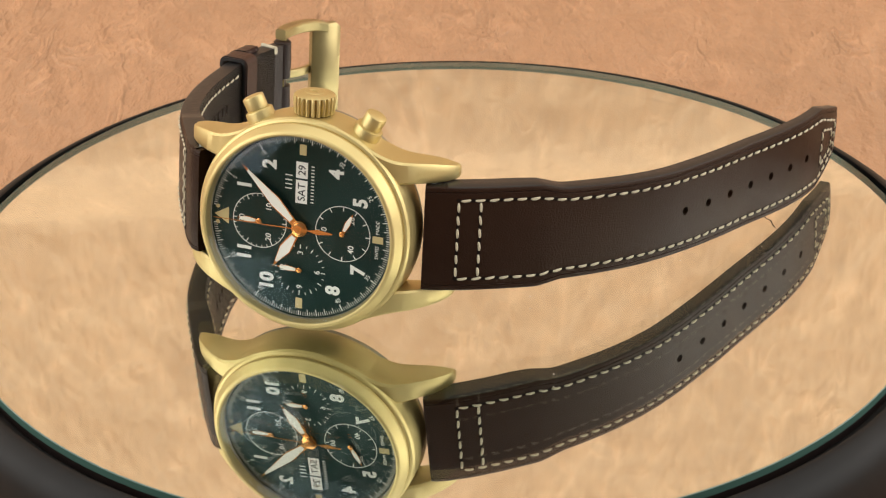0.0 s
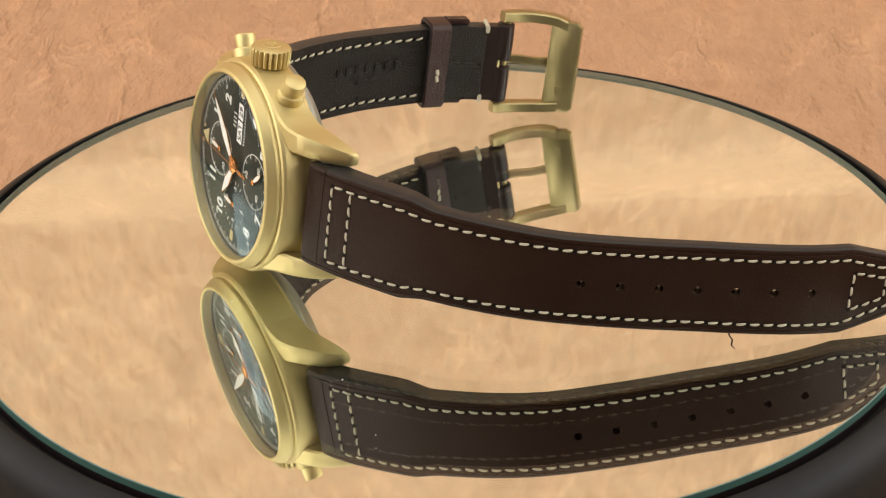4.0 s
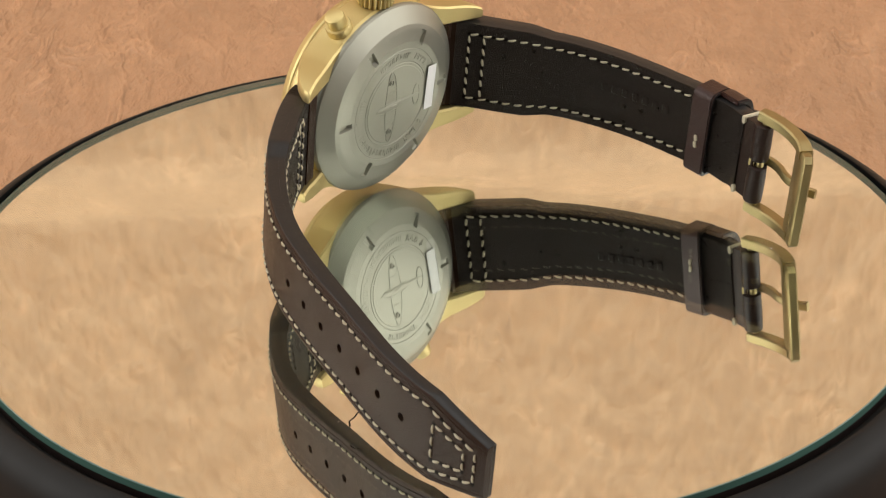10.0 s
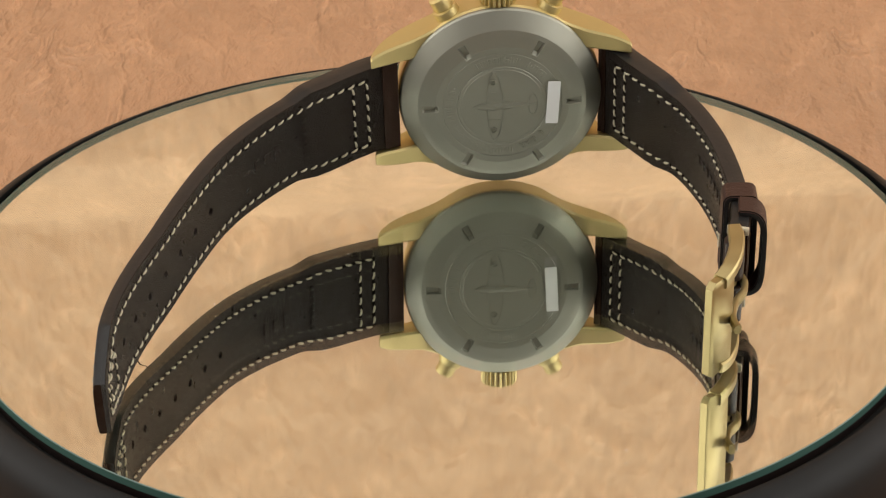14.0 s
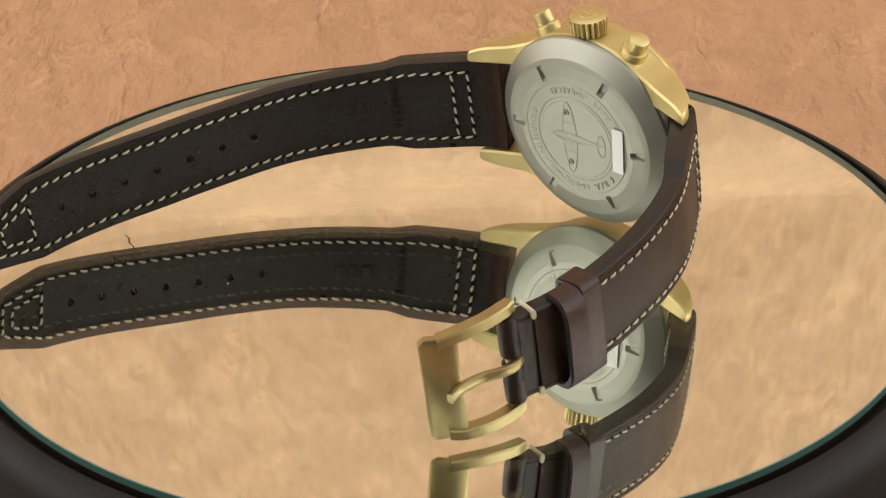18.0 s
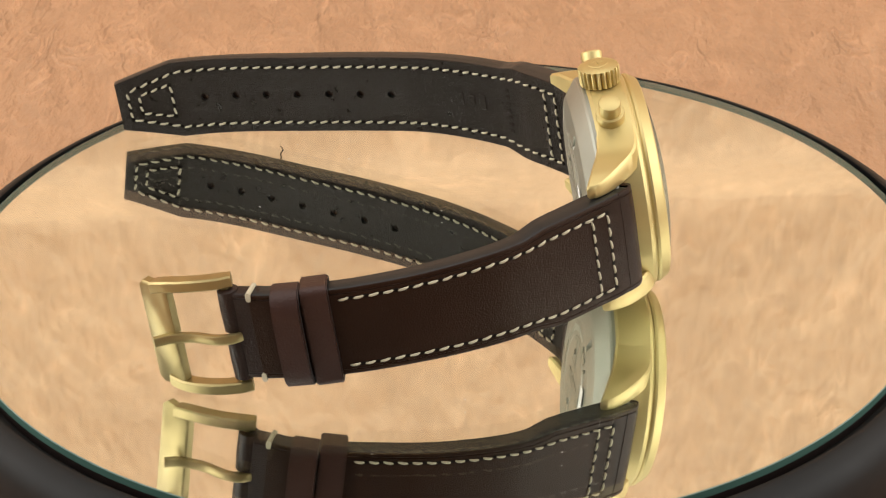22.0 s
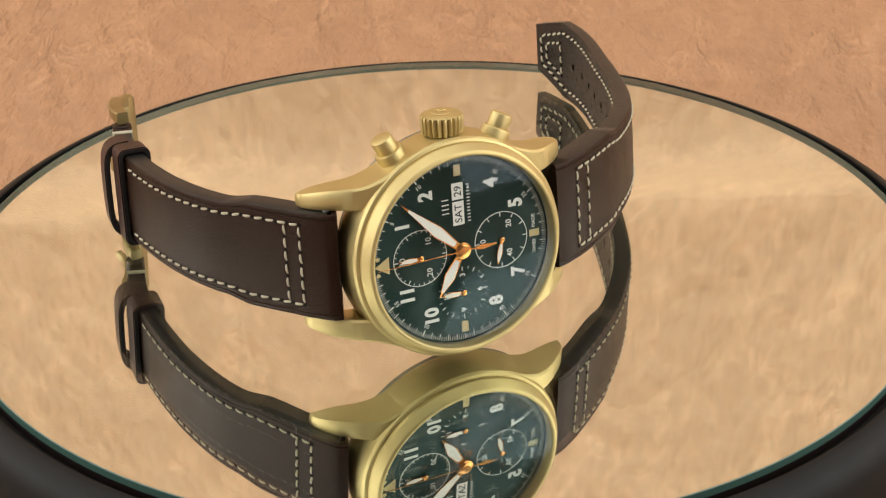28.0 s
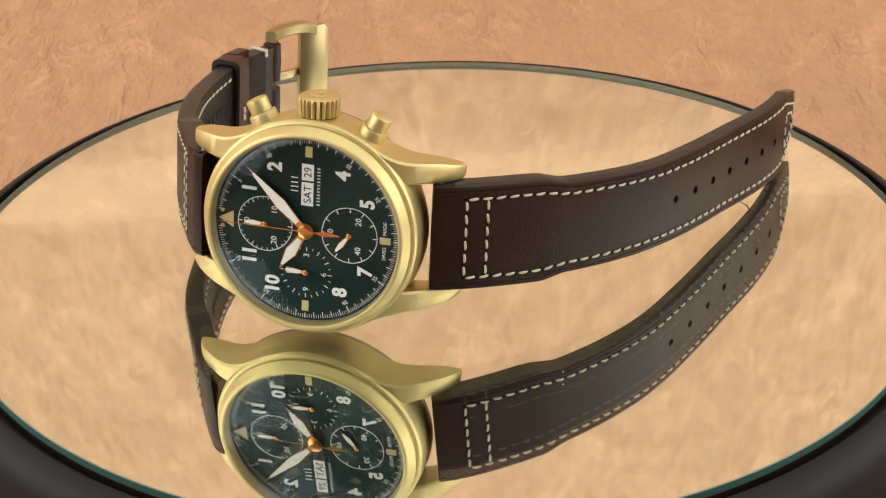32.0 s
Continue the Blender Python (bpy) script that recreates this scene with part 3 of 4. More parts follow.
    # three counters
    for name, at, r, marks in (("minute_counter", (-8.0, 0.0), 5.15, ((10, 120, 3.4), (20, 240, 3.4), (30, 0, 3.5))), ("seconds_counter", (8.0, 0.05), 5.2, ((60, 0, 3.6), (20, 120, 3.2), (40, 240, 3.2))),
                               ("hour_counter", (0.0, -8.2), 4.9, ((12, 0, 3.3), (3, 90, 3.3), (6, 180, 3.3), (9, 270, 3.3)))):
        sub = part(name, moved(lathe([(0, 0.008), (r + 0.1, 0.008), (r + 0.2, 0.0)], 72), pose(at[0], at[1], 0)), dial_green, dial)
        lines = [] if name == "hour_counter" else [moved(ring_line(r, 0.13), pose(at[0], at[1], 0))]
        count = {"minute_counter": 30, "seconds_counter": 12, "hour_counter": 24}[name]
        for k in range(count):
            a = 360 * k / count
            long = {"minute_counter": k % 5 == 0, "seconds_counter": True, "hour_counter": k % 2 == 0}[name]
            l, w = (0.85, 0.16) if long else (0.5, 0.11)
            x, y = clock(a, r - l / 2)
            lines.append(moved(block(l, w, 0.03), pose(at[0] + x, at[1] + y, 0.035, 0, 0, 180 - a)))
        part("scale", merge(*lines), print_white, dial, smooth=False)
        for word, a, rr in marks:
            x, y = clock(a, rr)
            part("numeral", moved(text_mesh(str(word), 1.55, 0.01), upright(at[0] + x, at[1] + y, 0.035)), print_white, dial, smooth=False)
    pointer("minute_counter_pointer", 4.4, 1.15, 2.3, 0.25, (-8.0, 0), 1, watch, 0.5, 0.75, "small rose gold pointer")
    pointer("hour_counter_pointer", 4.4, 1.15, 2.3, 0.25, (0, -8.2), 2, watch, 0.5, 0.75, "small rose gold pointer")
    small = pointer("small_seconds_pointer", 4.6, 1.15, 2.4, 0.25, (8.0, 0.05), 116, watch, 0.5, 0.75, "small rose gold seconds pointer")
    pointer("hour_pointer", 9.7, 2.3, 5.2, 0.55, (0, 0), 302, watch, 1.5, 2.1, "rose gold hour pointer with white inlay")
    pointer("minute_pointer", 15.9, 2.3, 6.5, 0.85, (0, 0), 43.3, watch, 1.5, 2.1, "rose gold minute pointer with white inlay", 0.88)
    chrono = empty("chronograph_seconds_pointer", watch, pose(0, 0, 0, 0, 0, 180 - 359))
    tagged(chrono, "thin rose gold chronograph seconds pointer")
    part("needle", plate([(-2.2, -0.11), (16.6, -0.05), (16.6, 0.05), (-2.2, 0.11)], 1.15, 1.25), copper, chrono)
    part("counterweight", plate([(-2.0, -0.1), (-3.6, -0.5), (-6.5, -0.12), (-6.5, 0.12), (-3.6, 0.5), (-2.0, 0.1)], 1.14, 1.27), copper, chrono)
    part("hub", lathe([(1.15, 1.1), (1.15, 1.3), (1.0, 1.36), (0.55, 1.36), (0.52, 1.44), (0.3, 1.44), (0.28, 1.52), (0, 1.54)], 32), copper, chrono)
    return small


build_case()
small_seconds = build_dial()


# ---- leather straps ----
class Strap:
    """One half of the strap: the way of its outer face in the x-z plane, its middle height y, half width and thickness by arc length."""

    def __init__(self, way, middle, half, thick, seam):
        self.rows = spline([(x, 0, z) for x, z in way], 0.8)
        self.length = self.rows[-1][2]
        self.middle, self.half, self.thick, self.seam = middle, half, thick, seam

    def lookup(self, table_, s):
        for (s0, v0), (s1, v1) in zip(table_, table_[1:]):
            if s <= s1:
                return v0 + (v1 - v0) * max(0, s - s0) / (s1 - s0)
        return table_[-1][1]

    def frame_at(self, s):
        f = min(max(s / self.length, 0), 1) * (len(self.rows) - 1)
        i = min(int(f), len(self.rows) - 2)
        p = self.rows[i][0].lerp(self.rows[i + 1][0], f - i)
        tan = self.rows[i][1].lerp(self.rows[i + 1][1], f - i).normalized()
        return p, tan

    def place(self, s, v, depth, sign):
        """Point at arc length s, v across from the middle, at a depth below the outer face."""
        p, tan = self.frame_at(s)
        out = Vector((-tan.z, 0, tan.x)) * sign
        return Vector((p.x, self.lookup(self.middle, s) + v, p.z)) - out * (depth - 0.35), tan, out

    def body(self, d0, d1, sign, bulge, end=None, start=0.0):
        secs = []
        n = len(self.rows)
        for i in range(n):
            s = self.length * i / (n - 1)
            if s < start or (end and s > end):
                continue
            h, t = self.lookup(self.half, s), self.lookup(self.thick, s)
            a, b = d0 * t, d1 * t
            groove = 0.14 if bulge else 0.0
            loop = []
            k, kb = (1.0, 0.0) if bulge else (0.0, 1.0)
            for v, d in ((-h, a + 0.35 * k), (-h + 0.12, a + 0.14 * k), (-h + 0.4, a + 0.02 * k), (-h + 0.85, a - groove * 0.2), (-h + 1.0, a + groove), (-h + 1.15, a - groove * 0.2), (-h * 0.66, a - bulge), (-h * 0.33, a - bulge * 1.3), (0, a - bulge * 1.4), (h * 0.33, a - bulge * 1.3), (h * 0.66, a - bulge), (h - 1.15, a - groove * 0.2), (h - 1.0, a + groove), (h - 0.85, a - groove * 0.2), (h - 0.4, a + 0.02 * k), (h - 0.12, a + 0.14 * k), (h, a + 0.35 * k),
                         (h, b - 0.12 * kb), (h - 0.12, b), (h * 0.5, b), (0, b), (-h * 0.5, b), (-h + 0.12, b), (-h, b - 0.12 * kb)):
                loop.append(self.place(s, v, d, sign)[0])
            secs.append(loop)
        return loft(secs)


def punch(me, strap, sign, holes):
    """Cuts round holes through a strap layer."""
    if not holes:
        return me
    cut = []
    for s, v in holes:
        p, tan, out = strap.place(s, v, 0, sign)
        m = Matrix.Translation(p - out * 6) @ out.to_track_quat("Z", "Y").to_matrix().to_4x4()
        cut.append(moved(lathe([(0, 0), (0.82, 0), (0.82, 9), (0, 9)], 16), m))
    bm = merge(*cut)
    bmesh.ops.scale(bm, vec=(MM, MM, MM), verts=bm.verts)
    tool = bpy.data.meshes.new("tool")
    bm.to_mesh(tool)
    bm.free()
    a, b = new("tmp", me), new("tmp", tool)
    mod = a.modifiers.new("cut", "BOOLEAN")
    mod.operation, mod.object, mod.solver = "DIFFERENCE", b, "EXACT"
    bpy.context.view_layer.update()
    out_me = bpy.data.meshes.new_from_object(a.evaluated_get(bpy.context.evaluated_depsgraph_get()))
    bpy.data.objects.remove(a)
    bpy.data.objects.remove(b)
    return out_me


def layer(name, strap, d0, d1, sign, bulge, holes, material, parent, label, end=None):
    bm = strap.body(d0, d1, sign, bulge, end)
    bmesh.ops.scale(bm, vec=(MM, MM, MM), verts=bm.verts)
    me = bpy.data.meshes.new(name)
    bm.to_mesh(me)
    bm.free()
    me = punch(me, strap, sign, holes)
    me.materials.clear()
    me.materials.append(material)
    me.materials.append(edge_paint)
    for f in me.polygons:
        f.material_index = 1 if abs(f.normal.y) > 0.8 and abs(f.center.y) > 0.003 else 0
    return part_of(name, me, material, parent, label)


STITCH_MESH = {}


def stitch_mesh(length):
    """A slightly arched, twisted thread lying in the leather."""
    key = round(length, 1)
    if key not in STITCH_MESH:
        secs = []
        for k in range(7):
            u = k / 6 * 2 - 1
            r = 0.24 * (1 - 0.55 * u * u) ** 0.5 * (0.55 if k in (0, 6) else 1)
            lift = 0.20 * (1 - u * u)
            secs.append([(u * length / 2, r * math.cos(a) * 1.1 + 0.05 * u, r * math.sin(a) * 0.8 + lift) for a in [2 * math.pi * j / 8 for j in range(8)]])
        bm = loft(secs)
        bmesh.ops.scale(bm, vec=(MM, MM, MM), verts=bm.verts)
        me = bpy.data.meshes.new("stitch")
        bm.to_mesh(me)
        bm.free()
        me.materials.append(thread)
        me.polygons.foreach_set("use_smooth", [True] * len(me.polygons))
        STITCH_MESH[key] = me
    return STITCH_MESH[key]


def sew(strap, path, sign, depth, face, parent, pitch=2.55, length=2.0):
    """Stitches along a path of (s, v) points; face +1 on the outer leather, -1 on the lining."""
    pts = [(s, v) for s, v in path]
    for (s0, v0), (s1, v1) in zip(pts, pts[1:]):
        dist = math.hypot(s1 - s0, v1 - v0)
        n = max(1, round(dist / pitch))
        for k in range(n):
            f = (k + 0.5) / n
            s, v = s0 + (s1 - s0) * f, v0 + (v1 - v0) * f
            p, tan, out = strap.place(s, v, depth(s, v), sign)
            along = (tan * (s1 - s0) + Vector((0, 1, 0)) * (v1 - v0)).normalized()
            nrm = out * face
            side = nrm.cross(along).normalized()
            m = Matrix((along, side, nrm)).transposed().to_4x4()
            ob = new("stitch", stitch_mesh(min(length, dist / n * (0.72 if face > 0 else 0.66))))
            ob.parent = parent
            ob.matrix_basis = Matrix.Translation(p * MM) @ m @ pose(0, 0, 0, 0, 0, random.uniform(-4, 4) + (9 if face < 0 else 3))
            q = strap.place(s0 + (s1 - s0) * k / n, v0 + (v1 - v0) * k / n, depth(s, v), sign)[0]
            NEEDLE.setdefault((parent.name, face), []).append(Matrix.Translation(q) @ m)


NEEDLE = {}


def needle_hole_shades():
    """Needle-hole shade between stitches as dark discs, one joined part for each strap face."""
    for (owner, face), places in NEEDLE.items():
        bm = merge(*[moved(lathe([(0.0, 0.07), (0.34, 0.07), (0.42, -0.15)], 8), m @ Matrix.Diagonal((1.45, 1, 1, 1))) for m in places])
        tagged(part("needle_hole_shade", bm, thread_and_hole_dark, bpy.data.objects[owner]), kind="stuff")


def side_path(strap, s0, s1, sgn, step=2.55):
    n = max(2, round((s1 - s0) / step))
    return [(s0 + (s1 - s0) * k / n, sgn * strap.lookup(strap.seam, s0 + (s1 - s0) * k / n)) for k in range(n + 1)]


long_way = [(21.6, -4.7), (23.6, -5.2), (27.4, -6.8), (31.0, -8.8), (36.0, -12.0), (41.0, -15.6), (46.2, -20.2), (51.1, -25.2), (55.2, -30.2), (58.3, -34.8), (61.0, -39.8), (64.0, -46.3), (66.7, -52.75), (69.25, -59.3), (71.9, -65.7), (74.4, -72.3), (76.4, -79.1), (77.7, -86.2), (78.4, -93.5), (78.65, -98.6)]
LONG = Strap(long_way, [(0, 0.0), (40, 0.0), (60, 0.05), (90, 0.35), (118, 0.6)],
             [(0, 9.9), (21.5, 9.85), (26, 8.85), (50, 8.4), (103.4, 8.6), (115.0, 5.6), (116.4, 5.2)], [(0, 4.7), (18, 4.6), (27, 3.6), (60, 3.2), (100, 2.4), (119, 2.1)],
             [(0, 7.5), (21, 7.45), (26, 6.7), (50, 6.3), (105, 6.4)])


def build_long_strap():
    hinge = empty("long_strap", watch)
    tagged(hinge, "long dark brown leather strap half with seven holes and cream stitching")
    L = LONG.length
    # arc lengths of the punched holes: even steps along the strap
    rows = LONG.rows
    s_of = lambda x, z: min(rows, key=lambda r: (r[0].x - x) ** 2 + (r[0].z - z) ** 2)[2]
    holes = [(s_of(61.0, -39.8) + k * 7.05, 0.0) for k in range(7)]
    layer("upper", LONG, 0.0, 0.628, 1, 0.12, [(s - 0.4, v) for s, v in holes], leather, hinge, "smooth dark brown leather face")
    part("bar_loop", LONG.body(-0.02, 1.05, 1, 0.12, 4.6), leather, hinge, "smooth leather folded round the spring bar")
    layer("lining", LONG, 0.63, 1.0, 1, 0.0, [(s + 0.4, v) for s, v in holes], lining, hinge, "grained black-brown lining")
    end = L - 12.6
    for face in (1, -1):
        dep = (lambda s, v: -0.02 - 0.1 * (1 - (abs(v) / 9) ** 2)) if face > 0 else (lambda s, v: LONG.lookup(LONG.thick, s) + 0.02)
        for sgn in (1, -1):
            sew(LONG, side_path(LONG, 6.0 if face > 0 else 8.0, end, sgn), 1, dep, face, hinge)
            sew(LONG, [(end, sgn * 6.2), (L - 2.4, sgn * 3.2)], 1, dep, face, hinge)
            sew(LONG, [(end + 1.0, sgn * 3.7), (L - 4.7, sgn * 2.0)], 1, dep, face, hinge)
        sew(LONG, [(L - 2.3, -3.2), (L - 2.3, 3.2)], 1, dep, face, hinge)
        sew(LONG, [(L - 4.7, -2.0), (L - 4.7, 2.0)], 1, dep, face, hinge)
        sew(LONG, [(end + 0.8, -3.7), (end + 0.8, 3.7)], 1, dep, face, hinge)
        for s in ((6.0, 10.0) if face > 0 else (8.0, 11.5)):
            sew(LONG, [(s, -7.4), (s, 7.4)], 1, dep, face, hinge, 2.6, 2.05)
    # loose thread at the lower edge and pressed marks on the lining
    p, tan, out = LONG.place(s_of(72.2, -67.4) - 1.5, -8.4, 1.0, 1)
    pts = [p, p + out * 0.8 + Vector((0, -0.5, 0)), p + out * 1.7 + tan * 0.5 + Vector((0, -0.9, 0)), p + out * 2.4 + tan * 0.2 + Vector((0, -1.6, 0)), p + out * 2.6 + tan * 0.9 + Vector((0, -2.2, 0))]
    secs = [[q + Vector((0.15 * math.cos(a), 0, 0.15 * math.sin(a))) for a in [2 * math.pi * j / 6 for j in range(6)]] for q in pts]
    part("loose_thread", loft(secs), thread_and_hole_dark, hinge)
    for s0, n, vstep, w in ((24.0, 7, 1.5, 0.9), ):
        for k in range(n):
            p, tan, out = LONG.place(s0, -4.5 + k * vstep, LONG.lookup(LONG.thick, s0) + 0.0, 1)
            m = Matrix.Translation(p) @ Matrix((tan, Vector((0, 1, 0)), -out)).transposed().to_4x4()
            part("pressed_mark", moved(block(1.3, w, 0.5, 0.2, 1), m), lining, hinge)
    for k in range(3):
        s0 = 31.5 + k * 3.0
        p, tan, out = LONG.place(s0, 0.5, LONG.lookup(LONG.thick, s0), 1)
        m = Matrix.Translation(p) @ Matrix((tan, Vector((0, 1, 0)), -out)).transposed().to_4x4()
        part("pressed_mark", moved(block(1.8, (3.4, 2.6, 3.0)[k], 0.5, 0.2, 1), m), lining, hinge)
    return hinge


short_way = [(-21.5, -4.2), (-23.2, -5.0), (-26.0, -8.8), (-27.6, -11.7), (-32.2, -20.0), (-36.4, -29.0), (-39.0, -39.5), (-40.0, -49.5), (-40.0, -60.0), (-38.9, -68.0), (-37.4, -73.0), (-35.6, -78.5)]
SHORT = Strap(short_way, [(0, 0.0), (20, -0.1), (55, 0.4), (70, 0.95), (79, 1.1)], [(0, 9.9), (20, 9.85), (24.5, 8.95), (46, 8.5), (69.0, 8.4), (69.8, 8.3), (79, 8.5)], [(0, 4.6), (17, 4.5), (26, 3.7), (66, 3.4), (79, 3.5)],
              [(0, 7.5), (20, 7.45), (24.5, 6.9), (46, 6.5), (70, 6.4)])


def build_short_strap():
    strap = empty("short_strap", watch)
    tagged(strap, "short dark brown leather strap half carrying two keepers")
    L = SHORT.length
    layer("upper", SHORT, 0.0, 0.628, -1, 0.12, [], leather, strap, "smooth dark brown leather face", L - 5.6)
    part("bar_loop", SHORT.body(-0.02, 1.05, -1, 0.12, 4.6), leather, strap, "smooth leather folded round the spring bar")
    layer("lining", SHORT, 0.63, 1.0, -1, 0.0, [], lining, strap, "grained black-brown lining", L - 5.6)
    for face in (1, -1):
        dep = (lambda s, v: -0.02 - 0.1 * (1 - (abs(v) / 9) ** 2)) if face > 0 else (lambda s, v: SHORT.lookup(SHORT.thick, s) + 0.02)
        for sgn in (1, -1):
            sew(SHORT, side_path(SHORT, 7.2, 58.6, sgn), -1, dep, face, strap)
        for s in (7.2, 10.5):
            sew(SHORT, [(s, -7.4), (s, 7.4)], -1, dep, face, strap, 2.6, 2.05)
    # end stitches wrapped over the edge beside the buckle
    for sgn in (1, -1):
        s = L - 6.4
        p, tan, out = SHORT.place(s, sgn * 7.95, 1.7, -1)
        m = Matrix.Translation(p) @ Matrix((tan, Vector((0, 1, 0)), out)).transposed().to_4x4()
        bm = loft([[Vector((u, v, w)) for u, v in round_rect(0.9, 1.7, 0.4, 3)] for w in (-1.95, -1.75, 1.75, 1.95)])
        part("end_stitch", moved(bm, m), thread, strap, "thick cream end stitch")
    # leather folded round the buckle pin, slotted for the tongue
    fold = SHORT.body(0.10, 0.90, -1, 0.04, L - 1.8, L - 8.0)
    p, tan, out = SHORT.place(L - 2.2, 0, 1.75, -1)
    for y in (-4.75, 4.75):
        roll = lathe([(0, -4.1), (1.5, -4.1), (1.85, -3.85), (1.95, 0), (1.85, 3.85), (1.5, 4.1), (0, 4.1)], 28)
        fold = merge(fold, moved(roll, Matrix.Translation(p + Vector((0, y, 0))) @ pose(0, 0, 0, 90)))
    part("folded_end", fold, fold_leather, strap, "red-brown leather folded round the pin")
    # writing pressed into the lining, too faint to read
    for k in range(7):
        p, tan, out = SHORT.place(37.5 + k * 2.5, 1.2, SHORT.lookup(SHORT.thick, 40), -1)
        m = Matrix.Translation(p) @ Matrix((tan, Vector((0, 1, 0)), -out)).transposed().to_4x4()
        part("pressed_mark", moved(block(1.4, 1.9, 0.5, 0.2, 1), m), lining, strap)
    # two keepers round the strap
    def keeper_part(loops, tan):
        """A leather loop from outer and inner rings at both edges, its cut edges painted dark."""
        bm = bmesh.new()
        a, b, c, d = [[bm.verts.new(q) for q in ring] for ring in loops]
        closed = len(a) if loops_closed else len(a) - 1
        for i in range(closed):
            k = (i + 1) % len(a)
            for q, r in ((a, c), (d, b), (b, a), (c, d)):
                bm.faces.new((q[i], q[k], r[k], r[i]))
        if not loops_closed:
            for i in (0, -1):
                bm.faces.new((a[i], b[i], d[i], c[i]))
        bmesh.ops.recalc_face_normals(bm, faces=bm.faces)
        bmesh.ops.bevel(bm, geom=[e for e in bm.edges if e.calc_face_angle(0) > 1.2], offset=0.25, segments=2, affect="EDGES")
        bm.normal_update()
        for f in bm.faces:
            f.material_index = 1 if abs(f.normal.dot(tan)) > 0.8 else 0
        return part("keeper", bm, keeper_leather, strap, "red-brown leather keeper loop", extra=(edge_paint,))

    # the sliding keeper goes all round the strap, the sewn one only over its outer face
    s = 62.0
    h, t = SHORT.lookup(SHORT.half, s) + 0.2, SHORT.lookup(SHORT.thick, s)
    p, tan, out = SHORT.place(s, 0, t / 2, -1)
    outer, inner = round_rect(2 * h + 2.0, t + 3.0, 1.6, 5), round_rect(2 * h, t + 0.8, 0.8, 5)
    loops_closed = True
    keeper_part([[p + Vector((0, u, 0)) + out * v + tan * w for u, v in loop] for w in (-2.4, 2.4) for loop in (outer, inner)], tan)
    for dv in (-0.75, 0.75):
        q, tan, out = SHORT.place(s, -1.8 + dv, t + 1.62, -1)
        m = Matrix.Translation(q) @ Matrix((Vector((0, 1, 0)), -tan, -out)).transposed().to_4x4()
        part("keeper_stitch", moved(block(1.35, 0.75, 0.5, 0.2), m @ pose(0, 0, 0, 0, 0, 12)), thread, strap)
    s = 66.9
    h, t = SHORT.lookup(SHORT.half, s) + 0.1, SHORT.lookup(SHORT.thick, s)
    p, tan, out = SHORT.place(s, 0, 0, -1)
    arch = []
    for k in range(17):
        a = math.pi * k / 16
        c, n = math.cos(a), math.sin(a)
        arch.append((math.copysign(abs(c) ** 0.45, c), n ** 0.6))
    loops_closed = False
    keeper_part([[p + Vector((0, u * (h + k), 0)) + out * (v * (2.1 + k + 2.2) - 2.2) + tan * w for u, v in arch] for w in (-2.5, 2.5) for k in (1.1, 0.0)], tan)
    return strap


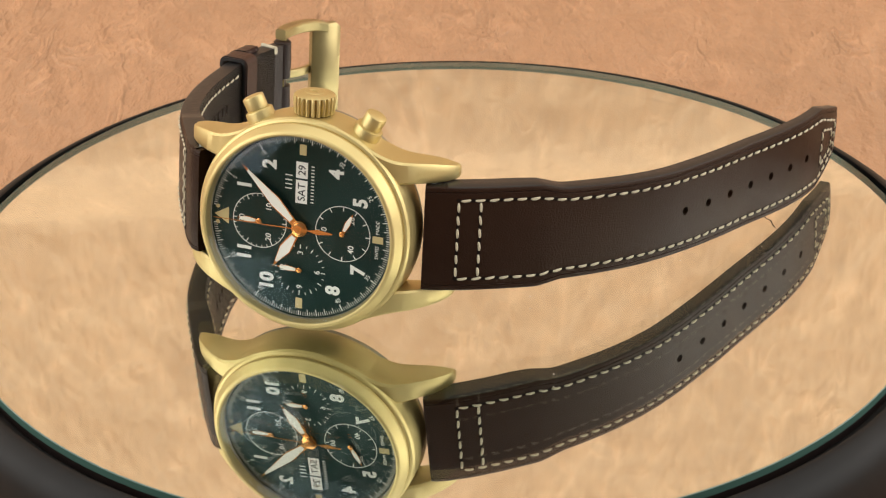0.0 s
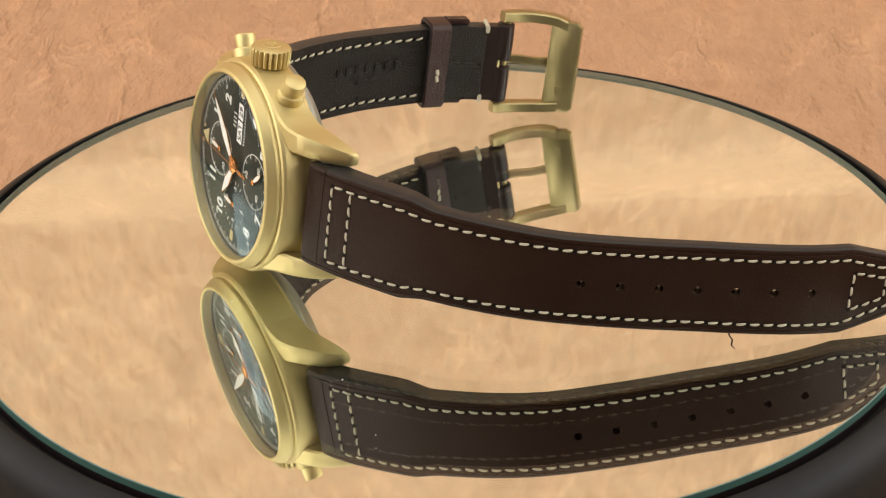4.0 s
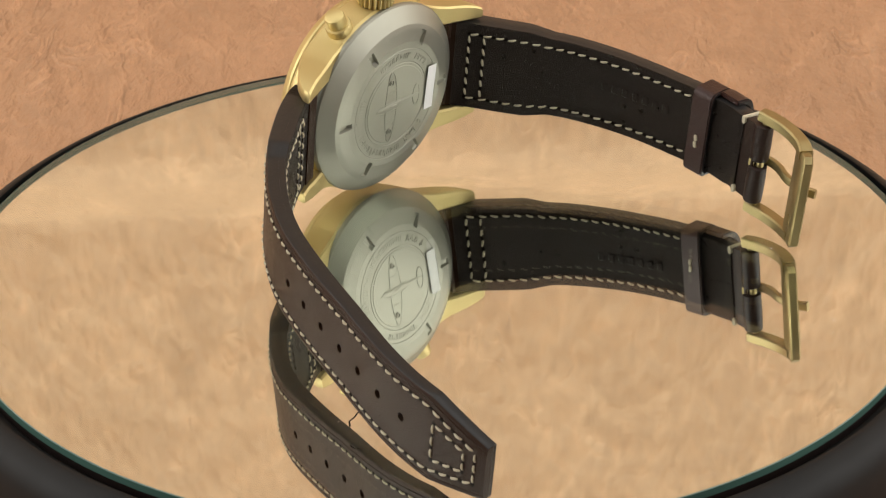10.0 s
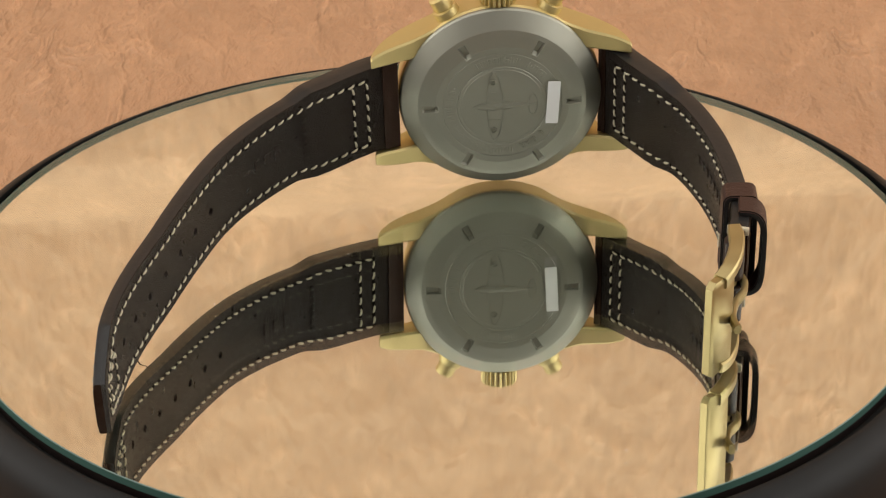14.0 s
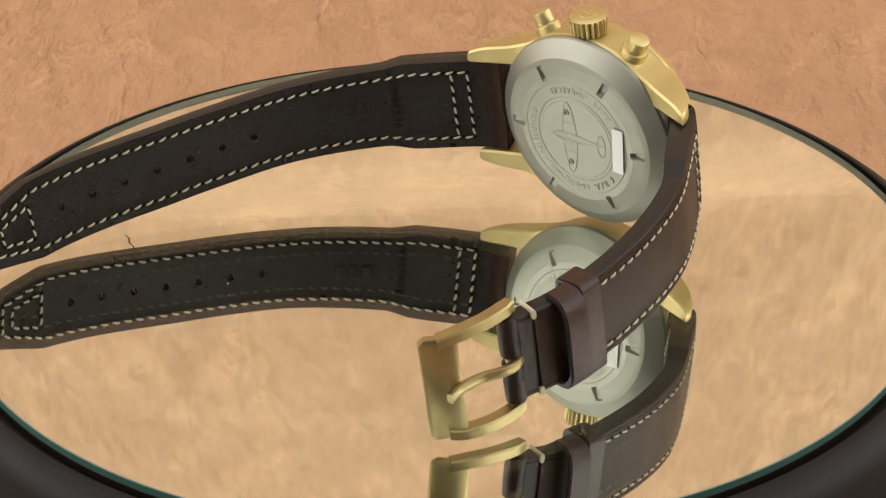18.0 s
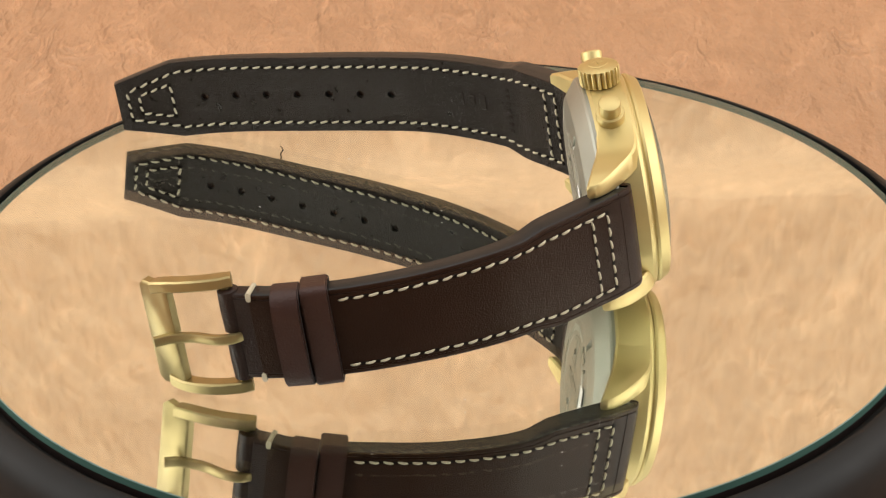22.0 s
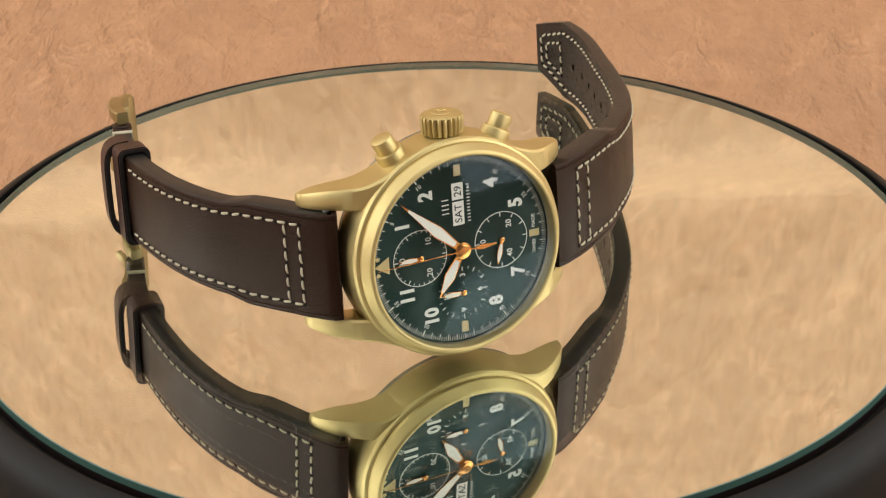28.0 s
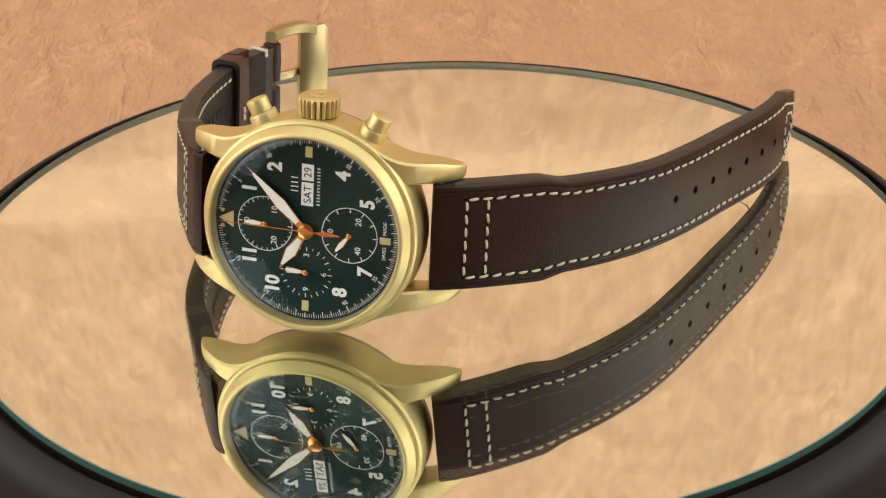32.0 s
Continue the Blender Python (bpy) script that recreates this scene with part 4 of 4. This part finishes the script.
def build_buckle():
    buckle = empty("buckle", watch)
    tagged(buckle, "bronze pin buckle with wide flat bar")
    mid = 1.05
    # side arms: square bars that bend inwards to the wide end bar
    for sgn in (1, -1):
        secs, rows = [], spline([(-35.0, 10.4, -74.9), (-34.9, 10.4, -77.7), (-34.35, 10.35, -80.8), (-33.3, 10.2, -83.9), (-31.8, 9.9, -86.7), (-30.2, 9.3, -88.6)], 0.8)
        for p, tan, a in rows:
            o = Vector((-tan.z, 0, tan.x)).normalized()
            h = 2.7 if a > 1.0 else 2.3
            secs.append([Vector((p.x, mid + sgn * p.y, p.z)) + Vector((0, u, 0)) + o * v for u, v in round_rect(2.2, h, 0.3, 1)])
        part("side_arm", loft(secs), bronze_dark, buckle)
    m = Matrix.Translation((-30.2, mid, -88.4)) @ Matrix((Vector((0.70, 0, -0.714)), Vector((0, 1, 0)), Vector((0.714, 0, 0.70)))).transposed().to_4x4()
    outline = [(-3.3, -8.7), (-2.2, -9.9), (2.2, -10.3), (3.3, -9.3), (3.3, 9.3), (2.2, 10.3), (-2.2, 9.9), (-3.3, 8.7)]
    bm = loft([[Vector((x * k, y * k2, z)) for x, y in outline] for k, k2, z in ((0.9, 0.97, -1.0), (1, 1, -0.7), (1, 1, 0.7), (0.9, 0.97, 1.0))])
    part("end_bar", moved(bm, m), bronze_dark, buckle, "wide flat bronze bar")
    part("stamped_mark", moved(block(1.6, 2.0, 0.14, 0.04, 1), m @ pose(0, -5.5, 1.02)), bronze_dark, buckle)
    part("pivot_pin", moved(lathe([(0, -11.2), (0.8, -11.2), (0.8, 11.2), (0, 11.2)], 16), pose(-34.9, mid, -76.4, 90)), bronze_dark, buckle)
    way = [(-33.9, mid, -75.0), (-35.9, mid, -74.6), (-36.9, mid, -77.0), (-36.2, mid, -79.9), (-34.4, mid, -82.7), (-33.4, mid, -85.4), (-33.0, mid, -88.0), (-33.4, mid, -90.4)]
    secs = []
    for p, tan, a in spline(way, 0.7):
        o = Vector((-tan.z, 0, tan.x))
        secs.append([p + Vector((0, u, 0)) + o * v for u, v in round_rect(1.9, 1.2, 0.4, 2)])
    part("tongue", loft(secs), bronze_dark, buckle, "bent bronze tongue")
    return buckle


long_strap = build_long_strap()
build_short_strap()
build_buckle()
needle_hole_shades()

# ---- turning ----
TURN = -11.230
LAG = (0.0, 0.87, 0.86, 0.32, 0.56, 0.93, 0.72, 0.31, 1.54)
SWING = ((0, 0.0), (4, 0.95), (8, 1.3), (14, 1.0), (18, 1.6), (22, 1.8), (26, 2.7), (32, 4.7))
AXIS = (-0.0001, -0.0003)


def turned(t):
    """Angle of the turntable: a steady speed with a slight unevenness, knots every four seconds."""
    k = min(int(t / 4), 7)
    u = t / 4 - k
    v = (2 * LAG[0] - LAG[1], *LAG, 2 * LAG[-1] - LAG[-2])
    a, b, c, d = v[k:k + 4]
    return TURN * t + 0.5 * (2 * b + (c - a) * u + (2 * a - 5 * b + 4 * c - d) * u * u + (3 * b - a - 3 * c + d) * u ** 3)


def swing(t):
    """Angle by which the relaxing long strap half has turned about its spring bar."""
    for (t0, a0), (t1, a1) in zip(SWING, SWING[1:]):
        if t <= t1:
            return a0 + (a1 - a0) * (t - t0) / (t1 - t0)
    return SWING[-1][1]


def motions():
    times = [k * 0.5 for k in range(65)]
    walk(turntable, [(t, pose(AXIS[0], AXIS[1], TABLE_Z + 0.0016, 0, 0, turned(t))) for t in times])
    walk(watch, [(t, pose(0, 0, 0, 0, 0, turned(t)) @ CASE_POSE) for t in times])
    walk(small_seconds, [(t, pose(0.008, 0.00005, 0, 0, 0, 180 - 115 - 6 * t)) for t in times])
    bar = pose(0.022, 0, -0.0083)
    walk(long_strap, [(t, bar @ pose(0, 0, 0, 0, swing(t), 0) @ bar.inverted()) for t in times[::4]])


motions()
